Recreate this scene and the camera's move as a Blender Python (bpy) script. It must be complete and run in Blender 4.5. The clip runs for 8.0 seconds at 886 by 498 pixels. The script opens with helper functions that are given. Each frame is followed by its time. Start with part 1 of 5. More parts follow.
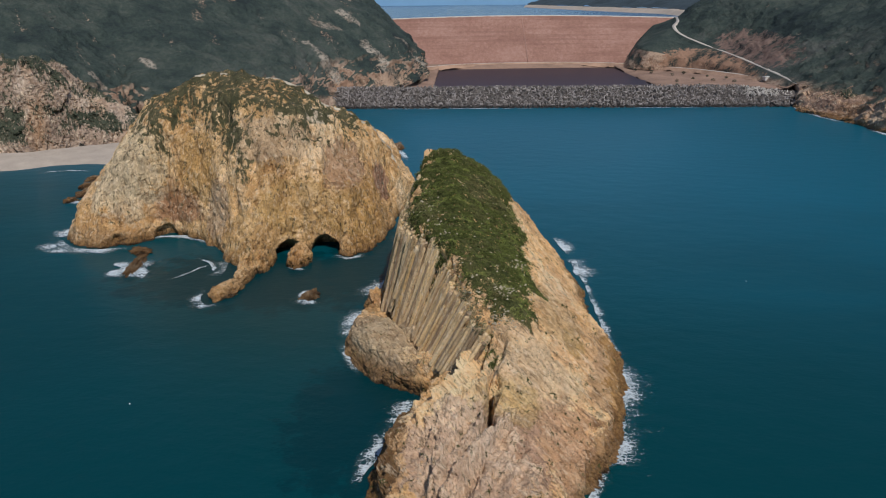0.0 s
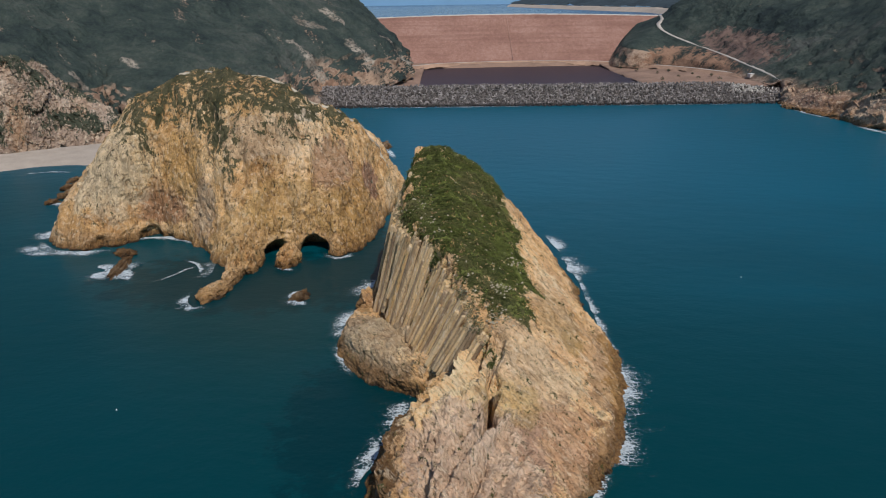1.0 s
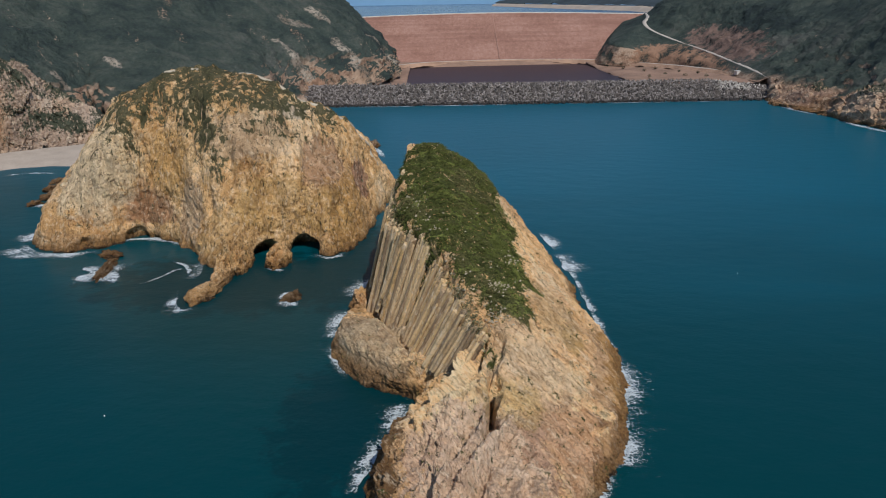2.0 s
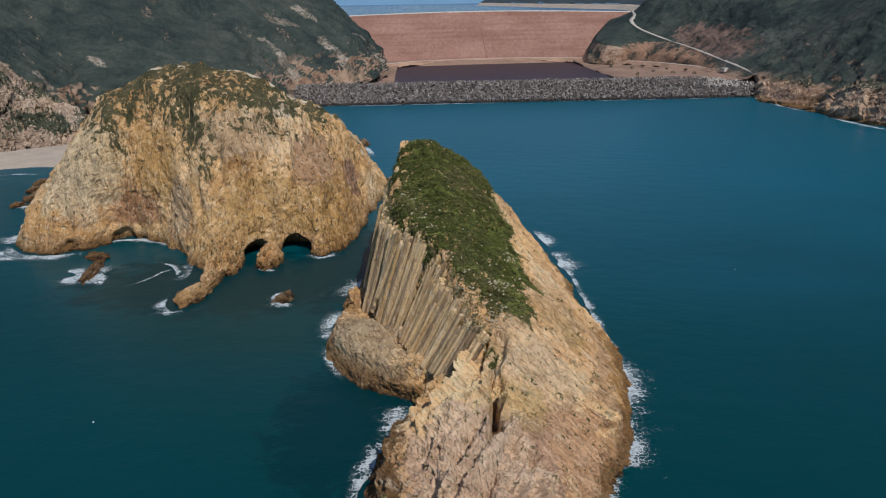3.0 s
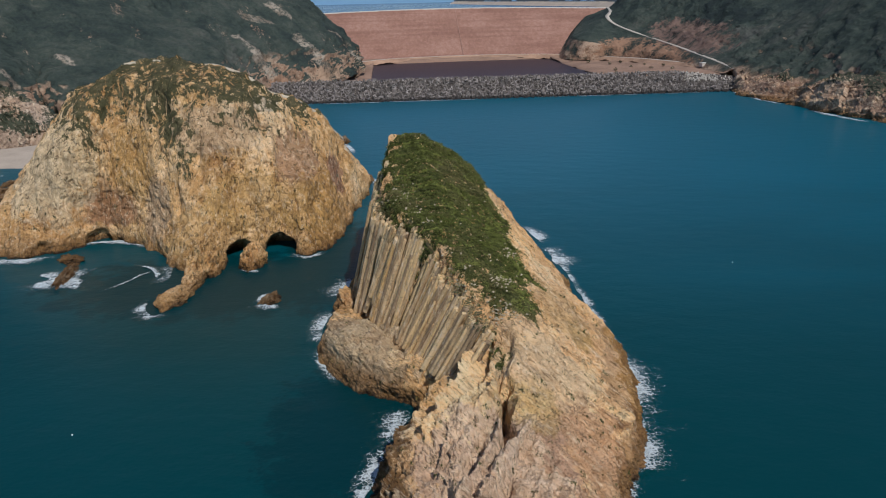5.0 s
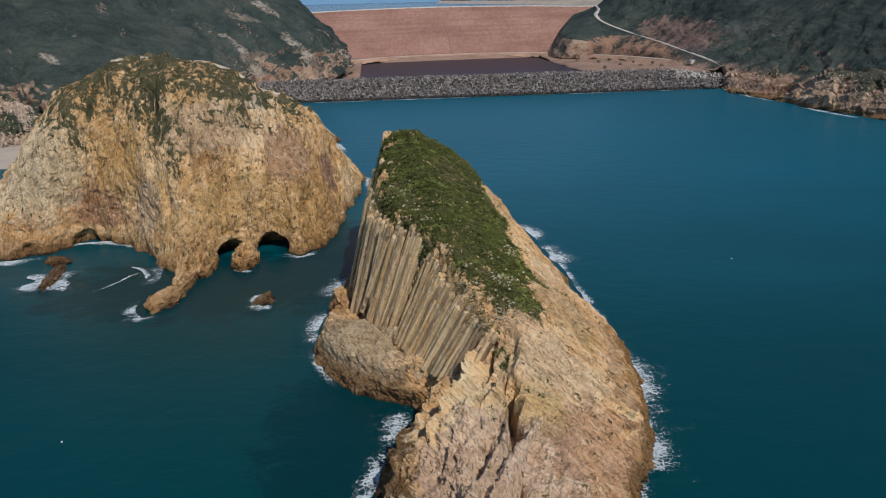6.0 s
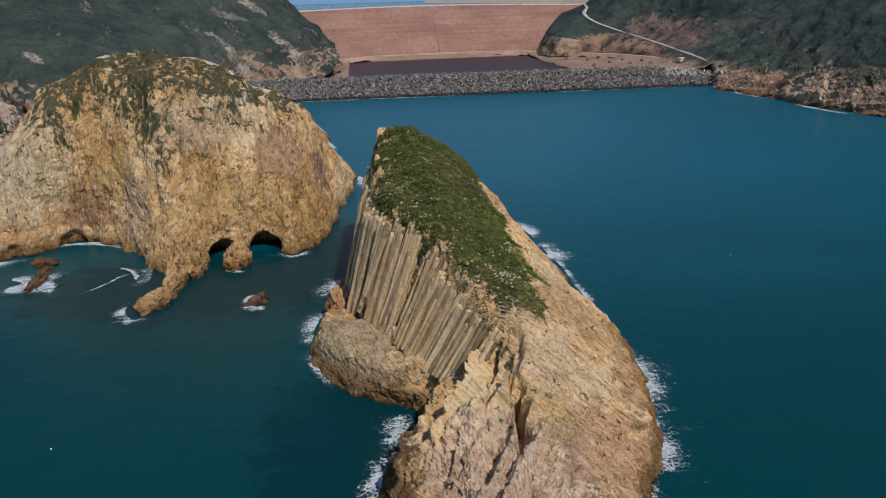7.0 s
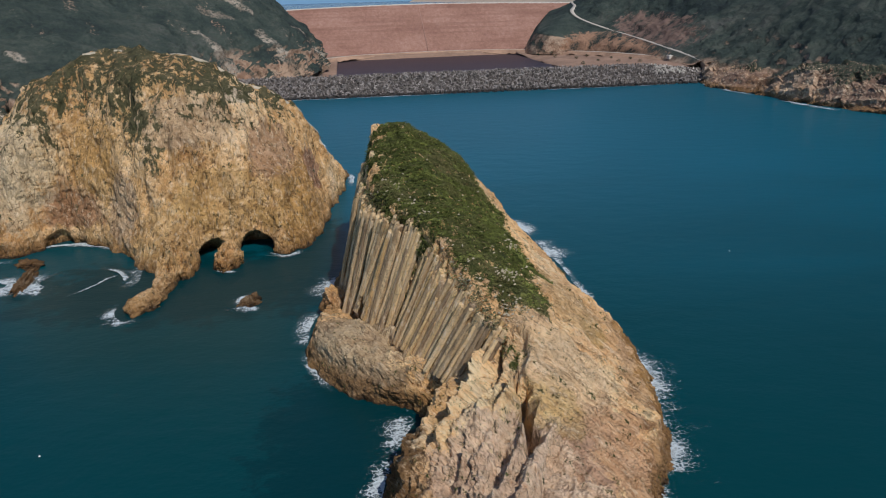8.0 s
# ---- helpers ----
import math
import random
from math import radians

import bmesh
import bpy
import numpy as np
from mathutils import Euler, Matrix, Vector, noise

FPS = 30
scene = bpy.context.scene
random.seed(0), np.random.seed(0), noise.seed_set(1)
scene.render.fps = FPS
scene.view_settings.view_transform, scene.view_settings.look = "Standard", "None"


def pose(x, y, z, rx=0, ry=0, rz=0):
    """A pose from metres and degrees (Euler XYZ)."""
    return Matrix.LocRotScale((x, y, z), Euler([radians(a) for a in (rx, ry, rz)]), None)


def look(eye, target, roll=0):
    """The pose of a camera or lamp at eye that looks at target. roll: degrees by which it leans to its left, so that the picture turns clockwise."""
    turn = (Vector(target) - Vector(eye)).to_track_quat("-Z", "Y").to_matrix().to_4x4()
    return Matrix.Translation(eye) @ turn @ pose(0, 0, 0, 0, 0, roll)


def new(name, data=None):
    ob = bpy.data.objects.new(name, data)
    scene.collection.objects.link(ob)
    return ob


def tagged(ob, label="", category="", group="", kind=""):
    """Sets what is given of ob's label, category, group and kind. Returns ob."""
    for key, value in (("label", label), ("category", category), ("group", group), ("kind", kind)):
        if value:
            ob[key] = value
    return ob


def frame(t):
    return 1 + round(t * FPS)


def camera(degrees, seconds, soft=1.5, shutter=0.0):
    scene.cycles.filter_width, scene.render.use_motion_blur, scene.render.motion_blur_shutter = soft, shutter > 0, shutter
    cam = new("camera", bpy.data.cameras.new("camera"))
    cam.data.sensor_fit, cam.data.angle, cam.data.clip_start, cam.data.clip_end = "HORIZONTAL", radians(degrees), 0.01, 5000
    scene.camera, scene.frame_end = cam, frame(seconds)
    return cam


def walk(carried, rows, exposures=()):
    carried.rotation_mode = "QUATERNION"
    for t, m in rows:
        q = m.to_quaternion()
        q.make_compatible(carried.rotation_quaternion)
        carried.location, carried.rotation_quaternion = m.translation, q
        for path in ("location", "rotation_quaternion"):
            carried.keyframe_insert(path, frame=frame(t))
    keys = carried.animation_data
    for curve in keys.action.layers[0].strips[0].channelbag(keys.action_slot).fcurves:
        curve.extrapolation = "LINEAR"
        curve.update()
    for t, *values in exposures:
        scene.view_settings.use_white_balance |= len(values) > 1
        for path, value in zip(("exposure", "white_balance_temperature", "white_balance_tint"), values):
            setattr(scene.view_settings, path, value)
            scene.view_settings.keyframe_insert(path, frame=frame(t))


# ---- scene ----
cam = camera(61.0, 8.0, 1.1)
PATH = [
    (0, (-0.620, 0.957, 83.099), (-5.62, 190.77, 20.29), -0.51),
    (0.5, (-1.718, 2.565, 82.316), (-4.70, 192.42, 19.51), -0.60),
    (1, (-2.824, 4.201, 81.542), (-3.87, 194.08, 18.72), -0.69),
    (1.5, (-3.936, 5.861, 80.776), (-3.11, 195.73, 17.94), -0.77),
    (3, (-7.288, 10.960, 78.512), (-1.19, 200.70, 15.57), -1.01),
    (3.5, (-8.403, 12.688, 77.765), (-0.63, 202.35, 14.77), -1.08),
    (4, (-9.513, 14.426, 77.021), (-0.10, 204.00, 13.98), -1.15),
    (4.5, (-10.614, 16.171, 76.278), (0.41, 205.64, 13.18), -1.21),
    (6, (-13.853, 21.412, 74.043), (1.96, 210.48, 10.77), -1.40),
    (6.5, (-14.902, 23.151, 73.292), (2.51, 212.06, 9.96), -1.46),
    (7, (-15.933, 24.882, 72.538), (3.09, 213.61, 9.15), -1.52),
    (7.5, (-16.942, 26.601, 71.777), (3.72, 215.14, 8.33), -1.57),
    (8, (-17.928, 28.305, 71.010), (4.39, 216.64, 7.51), -1.63),
]
walk(cam, [(t, look(eye, target, roll)) for t, eye, target, roll in PATH])

# ---- light: hazy winter sun behind the camera, blue sky ----
SUN_HEIGHT, SUN_SIDE = 48.0, 22.0   # degrees above the sea; degrees to the right of straight behind the first view
world = bpy.data.worlds.new("sky")
scene.world = world
world.use_nodes = True
wn = world.node_tree
sky = wn.nodes.new("ShaderNodeTexSky")
sky.sky_type, sky.sun_disc = "NISHITA", False
sky.altitude = 1500.0
sky.sun_elevation, sky.sun_rotation = radians(SUN_HEIGHT), radians(180 - SUN_SIDE)
sky.air_density, sky.dust_density, sky.ozone_density = 1.0, 0.35, 3.0
wn.links.new(sky.outputs[0], wn.nodes["Background"].inputs[0])
wn.nodes["Background"].inputs[1].default_value = 0.1
sun_data = bpy.data.lights.new("sun", "SUN")
sun_data.energy, sun_data.angle, sun_data.color = 3.15, radians(0.6), (1.0, 0.965, 0.93)
sun = new("sun", sun_data)
sa = radians(SUN_SIDE)
sun.matrix_world = look((0, 0, 300), (-300 * math.sin(sa) * math.cos(radians(SUN_HEIGHT)), 300 * math.cos(sa) * math.cos(radians(SUN_HEIGHT)), 300 - 300 * math.sin(radians(SUN_HEIGHT))))
scene.view_settings.exposure = 0.0


# ---- noise for shaping rock, on whole arrays ----
def lattice(i, seed):
    with np.errstate(over="ignore"):
        h = (i[..., 0].astype(np.int64) * 374761393 + i[..., 1].astype(np.int64) * 668265263 + i[..., 2].astype(np.int64) * 2147483647 + seed * 144269504) & 0xFFFFFFFF
        h = ((h ^ (h >> 13)) * 1274126177) & 0xFFFFFFFF
        h = ((h ^ (h >> 16)) * 2246822519) & 0xFFFFFFFF
        return ((h ^ (h >> 15)) & 0xFFFFFF) / float(0xFFFFFF)


def vnoise(p, seed=0):
    """Smooth noise from -1 to 1 at the points p."""
    i = np.floor(p)
    f = p - i
    u = f * f * (3 - 2 * f)
    out = np.zeros(p.shape[:-1])
    for dx in (0, 1):
        for dy in (0, 1):
            for dz in (0, 1):
                w = (u[..., 0] if dx else 1 - u[..., 0]) * (u[..., 1] if dy else 1 - u[..., 1]) * (u[..., 2] if dz else 1 - u[..., 2])
                out += w * lattice(i + np.array([dx, dy, dz]), seed)
    return out * 2 - 1


def fbm(p, octaves=4, seed=0, gain=0.5):
    out, amp = 0.0, 1.0
    for o in range(octaves):
        out = out + amp * vnoise(p * 2.0 ** o + 17.3 * o, seed + o)
        amp *= gain
    return out


def ridged(p, octaves=3, seed=0):
    out, amp = 0.0, 1.0
    for o in range(octaves):
        out = out + amp * (1 - 2 * np.abs(vnoise(p * 2.0 ** o + 9.1 * o, seed + o)))
        amp *= 0.5
    return out


def cells(p, seed=0):
    """Random value of the nearest cell and the gap between nearest and second nearest."""
    i = np.floor(p)
    d1 = np.full(p.shape[:-1], 9.0)
    d2 = d1.copy()
    val = np.zeros(p.shape[:-1])
    for dx in (-1, 0, 1):
        for dy in (-1, 0, 1):
            for dz in (-1, 0, 1):
                c = i + np.array([dx, dy, dz])
                q = c + np.stack([lattice(c, seed + k) for k in (1, 2, 3)], -1)
                d = np.linalg.norm(p - q, axis=-1)
                near = d < d1
                d2 = np.where(near, d1, np.minimum(d2, d))
                val = np.where(near, lattice(c, seed + 4), val)
                d1 = np.where(near, d, d1)
    return val, d2 - d1


def facets(p, seed=0, lean=0.9):
    """Broken rock: each cell is a plane of its own height and tilt."""
    i = np.floor(p)
    best = np.full(p.shape[:-1], 9.0)
    out = np.zeros(p.shape[:-1])
    for dx in (-1, 0, 1):
        for dy in (-1, 0, 1):
            for dz in (-1, 0, 1):
                c = i + np.array([dx, dy, dz])
                q = c + np.stack([lattice(c, seed + k) for k in (1, 2, 3)], -1)
                tilt = np.stack([lattice(c, seed + k) for k in (5, 6, 7)], -1) - 0.5
                off = p - q
                d = np.linalg.norm(off, axis=-1)
                near = d < best
                out = np.where(near, lattice(c, seed + 4) - 0.5 + lean * 2 * (tilt * off).sum(-1), out)
                best = np.where(near, d, best)
    return out


def step(a, b, x):
    t = np.clip((x - a) / (b - a), 0, 1)
    return t * t * (3 - 2 * t)


# ---- meshes ----
def spline(knots, s):
    """Catmull-Rom through the rows of knots at the parameters s (0 to len - 1)."""
    k = np.asarray(knots, float)
    n = len(k)
    i = np.clip(np.floor(s).astype(int), 0, n - 2)
    f = (s - i)[:, None]
    p0, p1, p2, p3 = k[np.maximum(i - 1, 0)], k[i], k[i + 1], k[np.minimum(i + 2, n - 1)]
    return 0.5 * (2 * p1 + (p2 - p0) * f + (2 * p0 - 5 * p1 + 4 * p2 - p3) * f ** 2 + (3 * p1 - p0 - 3 * p2 + p3) * f ** 3)


def loft(rails, nu, counts, soften=2):
    """A grid of points spanned over rails (each with the same number of knots); counts: steps between neighbouring rails."""
    rails = [np.asarray(r, float) for r in rails]
    mean = sum(rails) / len(rails)
    run = np.r_[0, np.cumsum(np.linalg.norm(np.diff(mean, axis=0), axis=1))]
    s = np.interp(np.linspace(0, run[-1], nu), run, np.arange(len(run)))
    lines = [spline(r, s) for r in rails]
    rows = []
    for a, b, n in zip(lines, lines[1:], counts):
        for j in range(n):
            rows.append(a + (b - a) * (j / n))
    rows.append(lines[-1])
    p = np.stack(rows, 1)
    for _ in range(soften):
        q = p.copy()
        q[:, 1:-1] = (p[:, :-2] + 2 * p[:, 1:-1] + p[:, 2:]) / 4
        p = q
    return p


def normals(p):
    n = np.cross(np.gradient(p, axis=0), np.gradient(p, axis=1))
    return n / np.maximum(np.linalg.norm(n, axis=-1, keepdims=True), 1e-9)


def grid_data(name, p, flip=False, smooth=True):
    nu, nv = p.shape[:2]
    k = np.arange(nu * nv).reshape(nu, nv)
    quads = np.stack([k[:-1, :-1], k[1:, :-1], k[1:, 1:], k[:-1, 1:]], -1).reshape(-1, 4)
    return raw_data(name, p.reshape(-1, 3), quads[:, ::-1] if flip else quads, smooth)


def raw_data(name, verts, faces, smooth=True):
    verts, faces = np.asarray(verts, np.float32), np.asarray(faces, np.int32)
    me = bpy.data.meshes.new(name)
    nf, w = faces.shape
    me.vertices.add(len(verts))
    me.vertices.foreach_set("co", verts.ravel())
    me.loops.add(nf * w)
    me.loops.foreach_set("vertex_index", faces.ravel())
    me.polygons.add(nf)
    me.polygons.foreach_set("loop_start", np.arange(0, nf * w, w, dtype=np.int32))
    me.polygons.foreach_set("use_smooth", np.full(nf, smooth))
    me.update(calc_edges=True)
    return me


def place(name, me, material, parent=None, label="", category="", kind="", group=""):
    ob = new(name, me)
    if material and not len(me.materials):
        me.materials.append(material)
    if parent:
        ob.parent = parent
    return tagged(ob, label, category, group, kind)


def part(name, bm, material, parent, label=""):
    me = bpy.data.meshes.new(name)
    bm.to_mesh(me)
    bm.free()
    return place(name, me, material, parent, label)


def box(bm, size, m):
    made = bmesh.ops.create_cube(bm, size=1.0, matrix=m @ Matrix.Diagonal((*size, 1)))
    return made["verts"]


# ---- materials ----
class Nodes:
    """A few short words for building a node material."""

    def __init__(self, name):
        self.mat = bpy.data.materials.new(name)
        self.mat.use_nodes = True
        self.t = self.mat.node_tree
        self.b = self.t.nodes["Principled BSDF"]
        self.pos = self.add("ShaderNodeNewGeometry").outputs["Position"]
        self.normal = self.pos.node.outputs["Normal"]

    def add(self, kind, **set_to):
        n = self.t.nodes.new(kind)
        for socket, value in set_to.items():
            self.put(n.inputs[socket.replace("_", " ")], value)
        return n

    def put(self, socket, value):
        if isinstance(value, bpy.types.NodeSocket):
            self.t.links.new(value, socket)
        else:
            socket.default_value = value

    def coords(self, scale=(1, 1, 1), turn=(0, 0, 0)):
        m = self.t.nodes.new("ShaderNodeMapping")
        self.put(m.inputs["Vector"], self.pos)
        m.inputs["Scale"].default_value = scale
        m.inputs["Rotation"].default_value = [radians(a) for a in turn]
        return m.outputs[0]

    def along(self, length, turn):
        """Coordinates drawn out to the given lengths along turned axes."""
        m = self.t.nodes.new("ShaderNodeMapping")
        m.vector_type = "TEXTURE"
        self.put(m.inputs["Vector"], self.pos)
        m.inputs["Scale"].default_value = length
        m.inputs["Rotation"].default_value = [radians(a) for a in turn]
        return m.outputs[0]

    def noise(self, scale, detail=4, rough=0.55, vec=None, warp=0.0):
        n = self.add("ShaderNodeTexNoise", Scale=scale, Detail=detail, Roughness=rough, Distortion=warp)
        self.put(n.inputs["Vector"], vec or self.pos)
        return n.outputs["Fac"]

    def cracks(self, scale, vec=None, feature="DISTANCE_TO_EDGE", rand=1.0):
        n = self.t.nodes.new("ShaderNodeTexVoronoi")
        n.feature = feature
        n.inputs["Scale"].default_value = scale
        n.inputs["Randomness"].default_value = rand
        self.put(n.inputs["Vector"], vec or self.pos)
        return n.outputs["Distance"]

    def warped(self, vec, scale, amount):
        """The same coordinates, bent about by noise."""
        w = self.add("ShaderNodeTexNoise", Scale=scale, Detail=3.0)
        self.put(w.inputs["Vector"], vec)
        m = self.t.nodes.new("ShaderNodeVectorMath")
        m.operation = "MULTIPLY_ADD"
        self.put(m.inputs[0], w.outputs["Color"])
        m.inputs[1].default_value = (amount,) * 3
        self.put(m.inputs[2], vec)
        return m.outputs[0]

    def vein(self, a, b, width):
        """1 along a line between two places, fading raggedly to its sides."""
        a, b = Vector(a), Vector(b)
        def vm(op, x, y):
            k = self.t.nodes.new("ShaderNodeVectorMath")
            k.operation = op
            self.put(k.inputs[0], x)
            self.put(k.inputs[1], y)
            return k
        rel = vm("SUBTRACT", self.pos, tuple(a)).outputs[0]
        h = self.math("DIVIDE", vm("DOT_PRODUCT", rel, tuple(b - a)).outputs["Value"], (b - a).length_squared, clamp=True)
        k = self.t.nodes.new("ShaderNodeVectorMath")
        k.operation = "SCALE"
        k.inputs[0].default_value = tuple(b - a)
        self.put(k.inputs["Scale"], h)
        d = vm("DISTANCE", rel, k.outputs[0]).outputs["Value"]
        d = self.math("ADD", self.math("DIVIDE", d, width), self.math("MULTIPLY", self.math("SUBTRACT", self.noise(0.13, 7, 0.75), 0.5), 3.4))
        return self.span(d, 1.2, 0.6)

    def math(self, op, a, b=0.0, c=0.0, clamp=False):
        n = self.t.nodes.new("ShaderNodeMath")
        n.operation, n.use_clamp = op, clamp
        for s, v in zip(n.inputs, (a, b, c)):
            self.put(s, v)
        return n.outputs[0]

    def span(self, x, a, b, lo=0.0, hi=1.0):
        n = self.t.nodes.new("ShaderNodeMapRange")
        n.interpolation_type = "SMOOTHSTEP"
        for s, v in zip(n.inputs, (x, a, b, lo, hi)):
            self.put(s, v)
        return n.outputs[0]

    def mix(self, fac, a, b, blend="MIX"):
        n = self.t.nodes.new("ShaderNodeMix")
        n.data_type, n.blend_type = "RGBA", blend
        self.put(n.inputs[0], fac)
        self.put(n.inputs[6], (*a, 1) if isinstance(a, tuple) else a)
        self.put(n.inputs[7], (*b, 1) if isinstance(b, tuple) else b)
        return n.outputs[2]

    def ramp(self, x, stops):
        n = self.t.nodes.new("ShaderNodeValToRGB")
        self.put(n.inputs[0], x)
        e = n.color_ramp.elements
        while len(e) < len(stops):
            e.new(0.5)
        for el, (at, col) in zip(e, stops):
            el.position, el.color = at, (*col, 1)
        return n.outputs[0]

    def axis(self, k, src=None):
        n = self.t.nodes.new("ShaderNodeSeparateXYZ")
        self.put(n.inputs[0], src or self.pos)
        return n.outputs[k]

    def blot(self, centre, radius):
        """1 inside an ellipse on the ground plan, 0 outside, with a ragged edge."""
        terms = [self.math("POWER", self.math("DIVIDE", self.math("SUBTRACT", self.axis(k), centre[k]), radius[k]), 2.0) for k in range(len(centre))]
        d = terms[0]
        for t in terms[1:]:
            d = self.math("ADD", d, t)
        return self.span(self.math("ADD", d, self.math("MULTIPLY", self.math("SUBTRACT", self.noise(0.16, 7, 0.75), 0.5), 4.2)), 1.15, 0.75)

    def bump(self, height, distance=0.3, strength=1.0, under=None):
        n = self.add("ShaderNodeBump", Strength=strength, Distance=distance)
        self.put(n.inputs["Height"], height)
        if under:
            self.put(n.inputs["Normal"], under)
        return n.outputs[0]

    def done(self, colour, rough=0.85, normal=None, spec=0.3):
        self.put(self.b.inputs["Base Color"], (*colour, 1) if isinstance(colour, tuple) else colour)
        self.put(self.b.inputs["Roughness"], rough)
        self.put(self.b.inputs["Specular IOR Level"], spec)
        if normal:
            self.put(self.b.inputs["Normal"], normal)
        return self.mat


def rock_material(name, tones, grain, joint_turn=(0, 0, 0), joint_scale=(1, 1, 3), rust=0.3, tide=2.2, joint=0.7, cover=None, blush=0.0, zones=()):
    """Jointed volcanic rock: warm tones, dark broken joints, pits, rusty stains, a brown band along the tide line, and plants by the mesh's own cover."""
    n = Nodes(name)
    big = n.noise(0.05 * grain, 5, 0.6, warp=0.6)
    mid = n.noise(0.4 * grain, 7, 0.7)
    fine = n.noise(2.4 * grain, 6, 0.75)
    blend = n.math("ADD", n.math("MULTIPLY", big, 0.5), n.math("ADD", n.math("MULTIPLY", mid, 0.3), n.math("MULTIPLY", fine, 0.2)))
    col = n.ramp(blend, [(0.38, tones[0]), (0.45, tones[1]), (0.51, tones[2]), (0.58, tones[3])])
    if blush:
        col = n.mix(n.math("MULTIPLY", n.span(n.noise(0.06, 4, 0.6, warp=0.8), 0.46, 0.6), blush), col, n.mix(fine, (0.34, 0.2, 0.145), (0.6, 0.41, 0.32)))
    stain = n.math("MULTIPLY", n.span(n.noise(0.08 * grain, 6, 0.65, n.coords((1, 1, 0.4)), 1.0), 0.5, 0.66), rust)
    col = n.mix(stain, col, n.mix(fine, (0.36, 0.155, 0.045), (0.58, 0.32, 0.12)))
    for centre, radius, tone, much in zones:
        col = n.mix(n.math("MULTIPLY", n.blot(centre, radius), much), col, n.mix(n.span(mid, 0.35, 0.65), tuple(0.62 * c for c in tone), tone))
    slivers = n.warped(n.along(tuple(0.8 * c for c in joint_scale), joint_turn), 0.5 * grain, 0.3)
    block = n.cracks(0.8 * grain, slivers)
    where = n.span(n.noise(0.22 * grain, 6, 0.7), 0.5, 0.64)
    dash = n.noise(1.5 * grain, 4, 0.6, n.along(tuple(0.9 * c for c in joint_scale), joint_turn), 0.25)
    dash2 = n.noise(3.4 * grain, 3, 0.6, n.along(tuple(0.8 * c for c in joint_scale), (joint_turn[0] + 14, joint_turn[1], joint_turn[2] + 22)), 0.2)
    cut = n.math("MAXIMUM", n.span(dash, 0.43, 0.35), n.math("MULTIPLY", n.span(dash2, 0.41, 0.32), 0.8))
    dark = n.math("MULTIPLY", n.math("MAXIMUM", n.math("MULTIPLY", n.span(block, 0.05, 0.01), where), n.math("MULTIPLY", cut, n.span(n.noise(0.13 * grain, 5, 0.65), 0.36, 0.6, 0.25, 1.0))), joint)
    relief = n.math("ADD", n.math("MULTIPLY", n.span(block, 0.0, 0.25), 0.25), n.math("ADD", n.math("MULTIPLY", dash, 0.9), n.math("MULTIPLY", dash2, 0.4)))
    grainy = n.noise(0.8 * grain, 8, 0.75, n.along(tuple(0.6 * c for c in joint_scale), joint_turn))
    col = n.mix(n.span(grainy, 0.45, 0.3, 0.0, 0.55), col, n.mix(0.55, col, (0.2, 0.095, 0.035)))
    col = n.mix(n.span(grainy, 0.5, 0.66, 0.0, 0.8), col, n.mix(0.6, col, (0.95, 0.77, 0.54)))
    pits = n.math("MULTIPLY", n.span(n.noise(1.1 * grain, 7, 0.8), 0.38, 0.31), 0.45)
    col = n.mix(n.math("MAXIMUM", dark, pits), col, (0.11, 0.06, 0.032))
    streak = n.math("MULTIPLY", n.span(n.noise(0.7 * grain, 6, 0.75, n.coords((1, 1, 0.12))), 0.57, 0.72), n.span(n.axis(2, n.normal), 0.6, 0.3, 0.0, 0.45))
    col = n.mix(streak, col, (0.22, 0.145, 0.09))
    wave = n.math("ADD", n.axis(2), n.math("MULTIPLY", n.math("SUBTRACT", n.noise(0.22, 6, 0.65), 0.5), 6.0))
    col = n.mix(n.math("MULTIPLY", n.span(wave, tide + 1.8, tide - 0.8), 0.78), col, n.mix(n.span(fine, 0.35, 0.65), (0.09, 0.042, 0.015), (0.29, 0.15, 0.052)))
    wet = n.span(wave, 0.9, -0.2)
    col = n.mix(n.math("MULTIPLY", wet, 0.85), col, (0.02, 0.013, 0.009))
    h = n.math("ADD", n.math("MULTIPLY", mid, 0.8), n.math("ADD", n.math("MULTIPLY", grainy, 0.9), n.math("SUBTRACT", n.math("MULTIPLY", fine, 0.35), n.math("MULTIPLY", n.math("MAXIMUM", dark, pits), 0.45))))
    h = n.math("ADD", h, relief)
    if cover:
        at = n.add("ShaderNodeAttribute")
        at.attribute_name = "cover"
        amount = n.span(n.math("ADD", at.outputs["Fac"], n.math("MULTIPLY", n.math("SUBTRACT", n.noise(0.62, 8, 0.78, n.coords((1, 1, 0.5))), 0.5), 5.4)), 0.4, 0.7)
        tuft = n.math("ADD", n.math("MULTIPLY", n.noise(0.22, 5, 0.6), 0.5), n.math("MULTIPLY", n.noise(1.6, 6, 0.7), 0.5))
        col = n.mix(amount, col, n.ramp(tuft, [(0.36, cover[0]), (0.5, cover[1]), (0.62, cover[2])]))
    return n.done(col, n.span(wet, 0.0, 1.0, 0.92, 0.35), n.bump(h, 0.85, 1.0), 0.2)


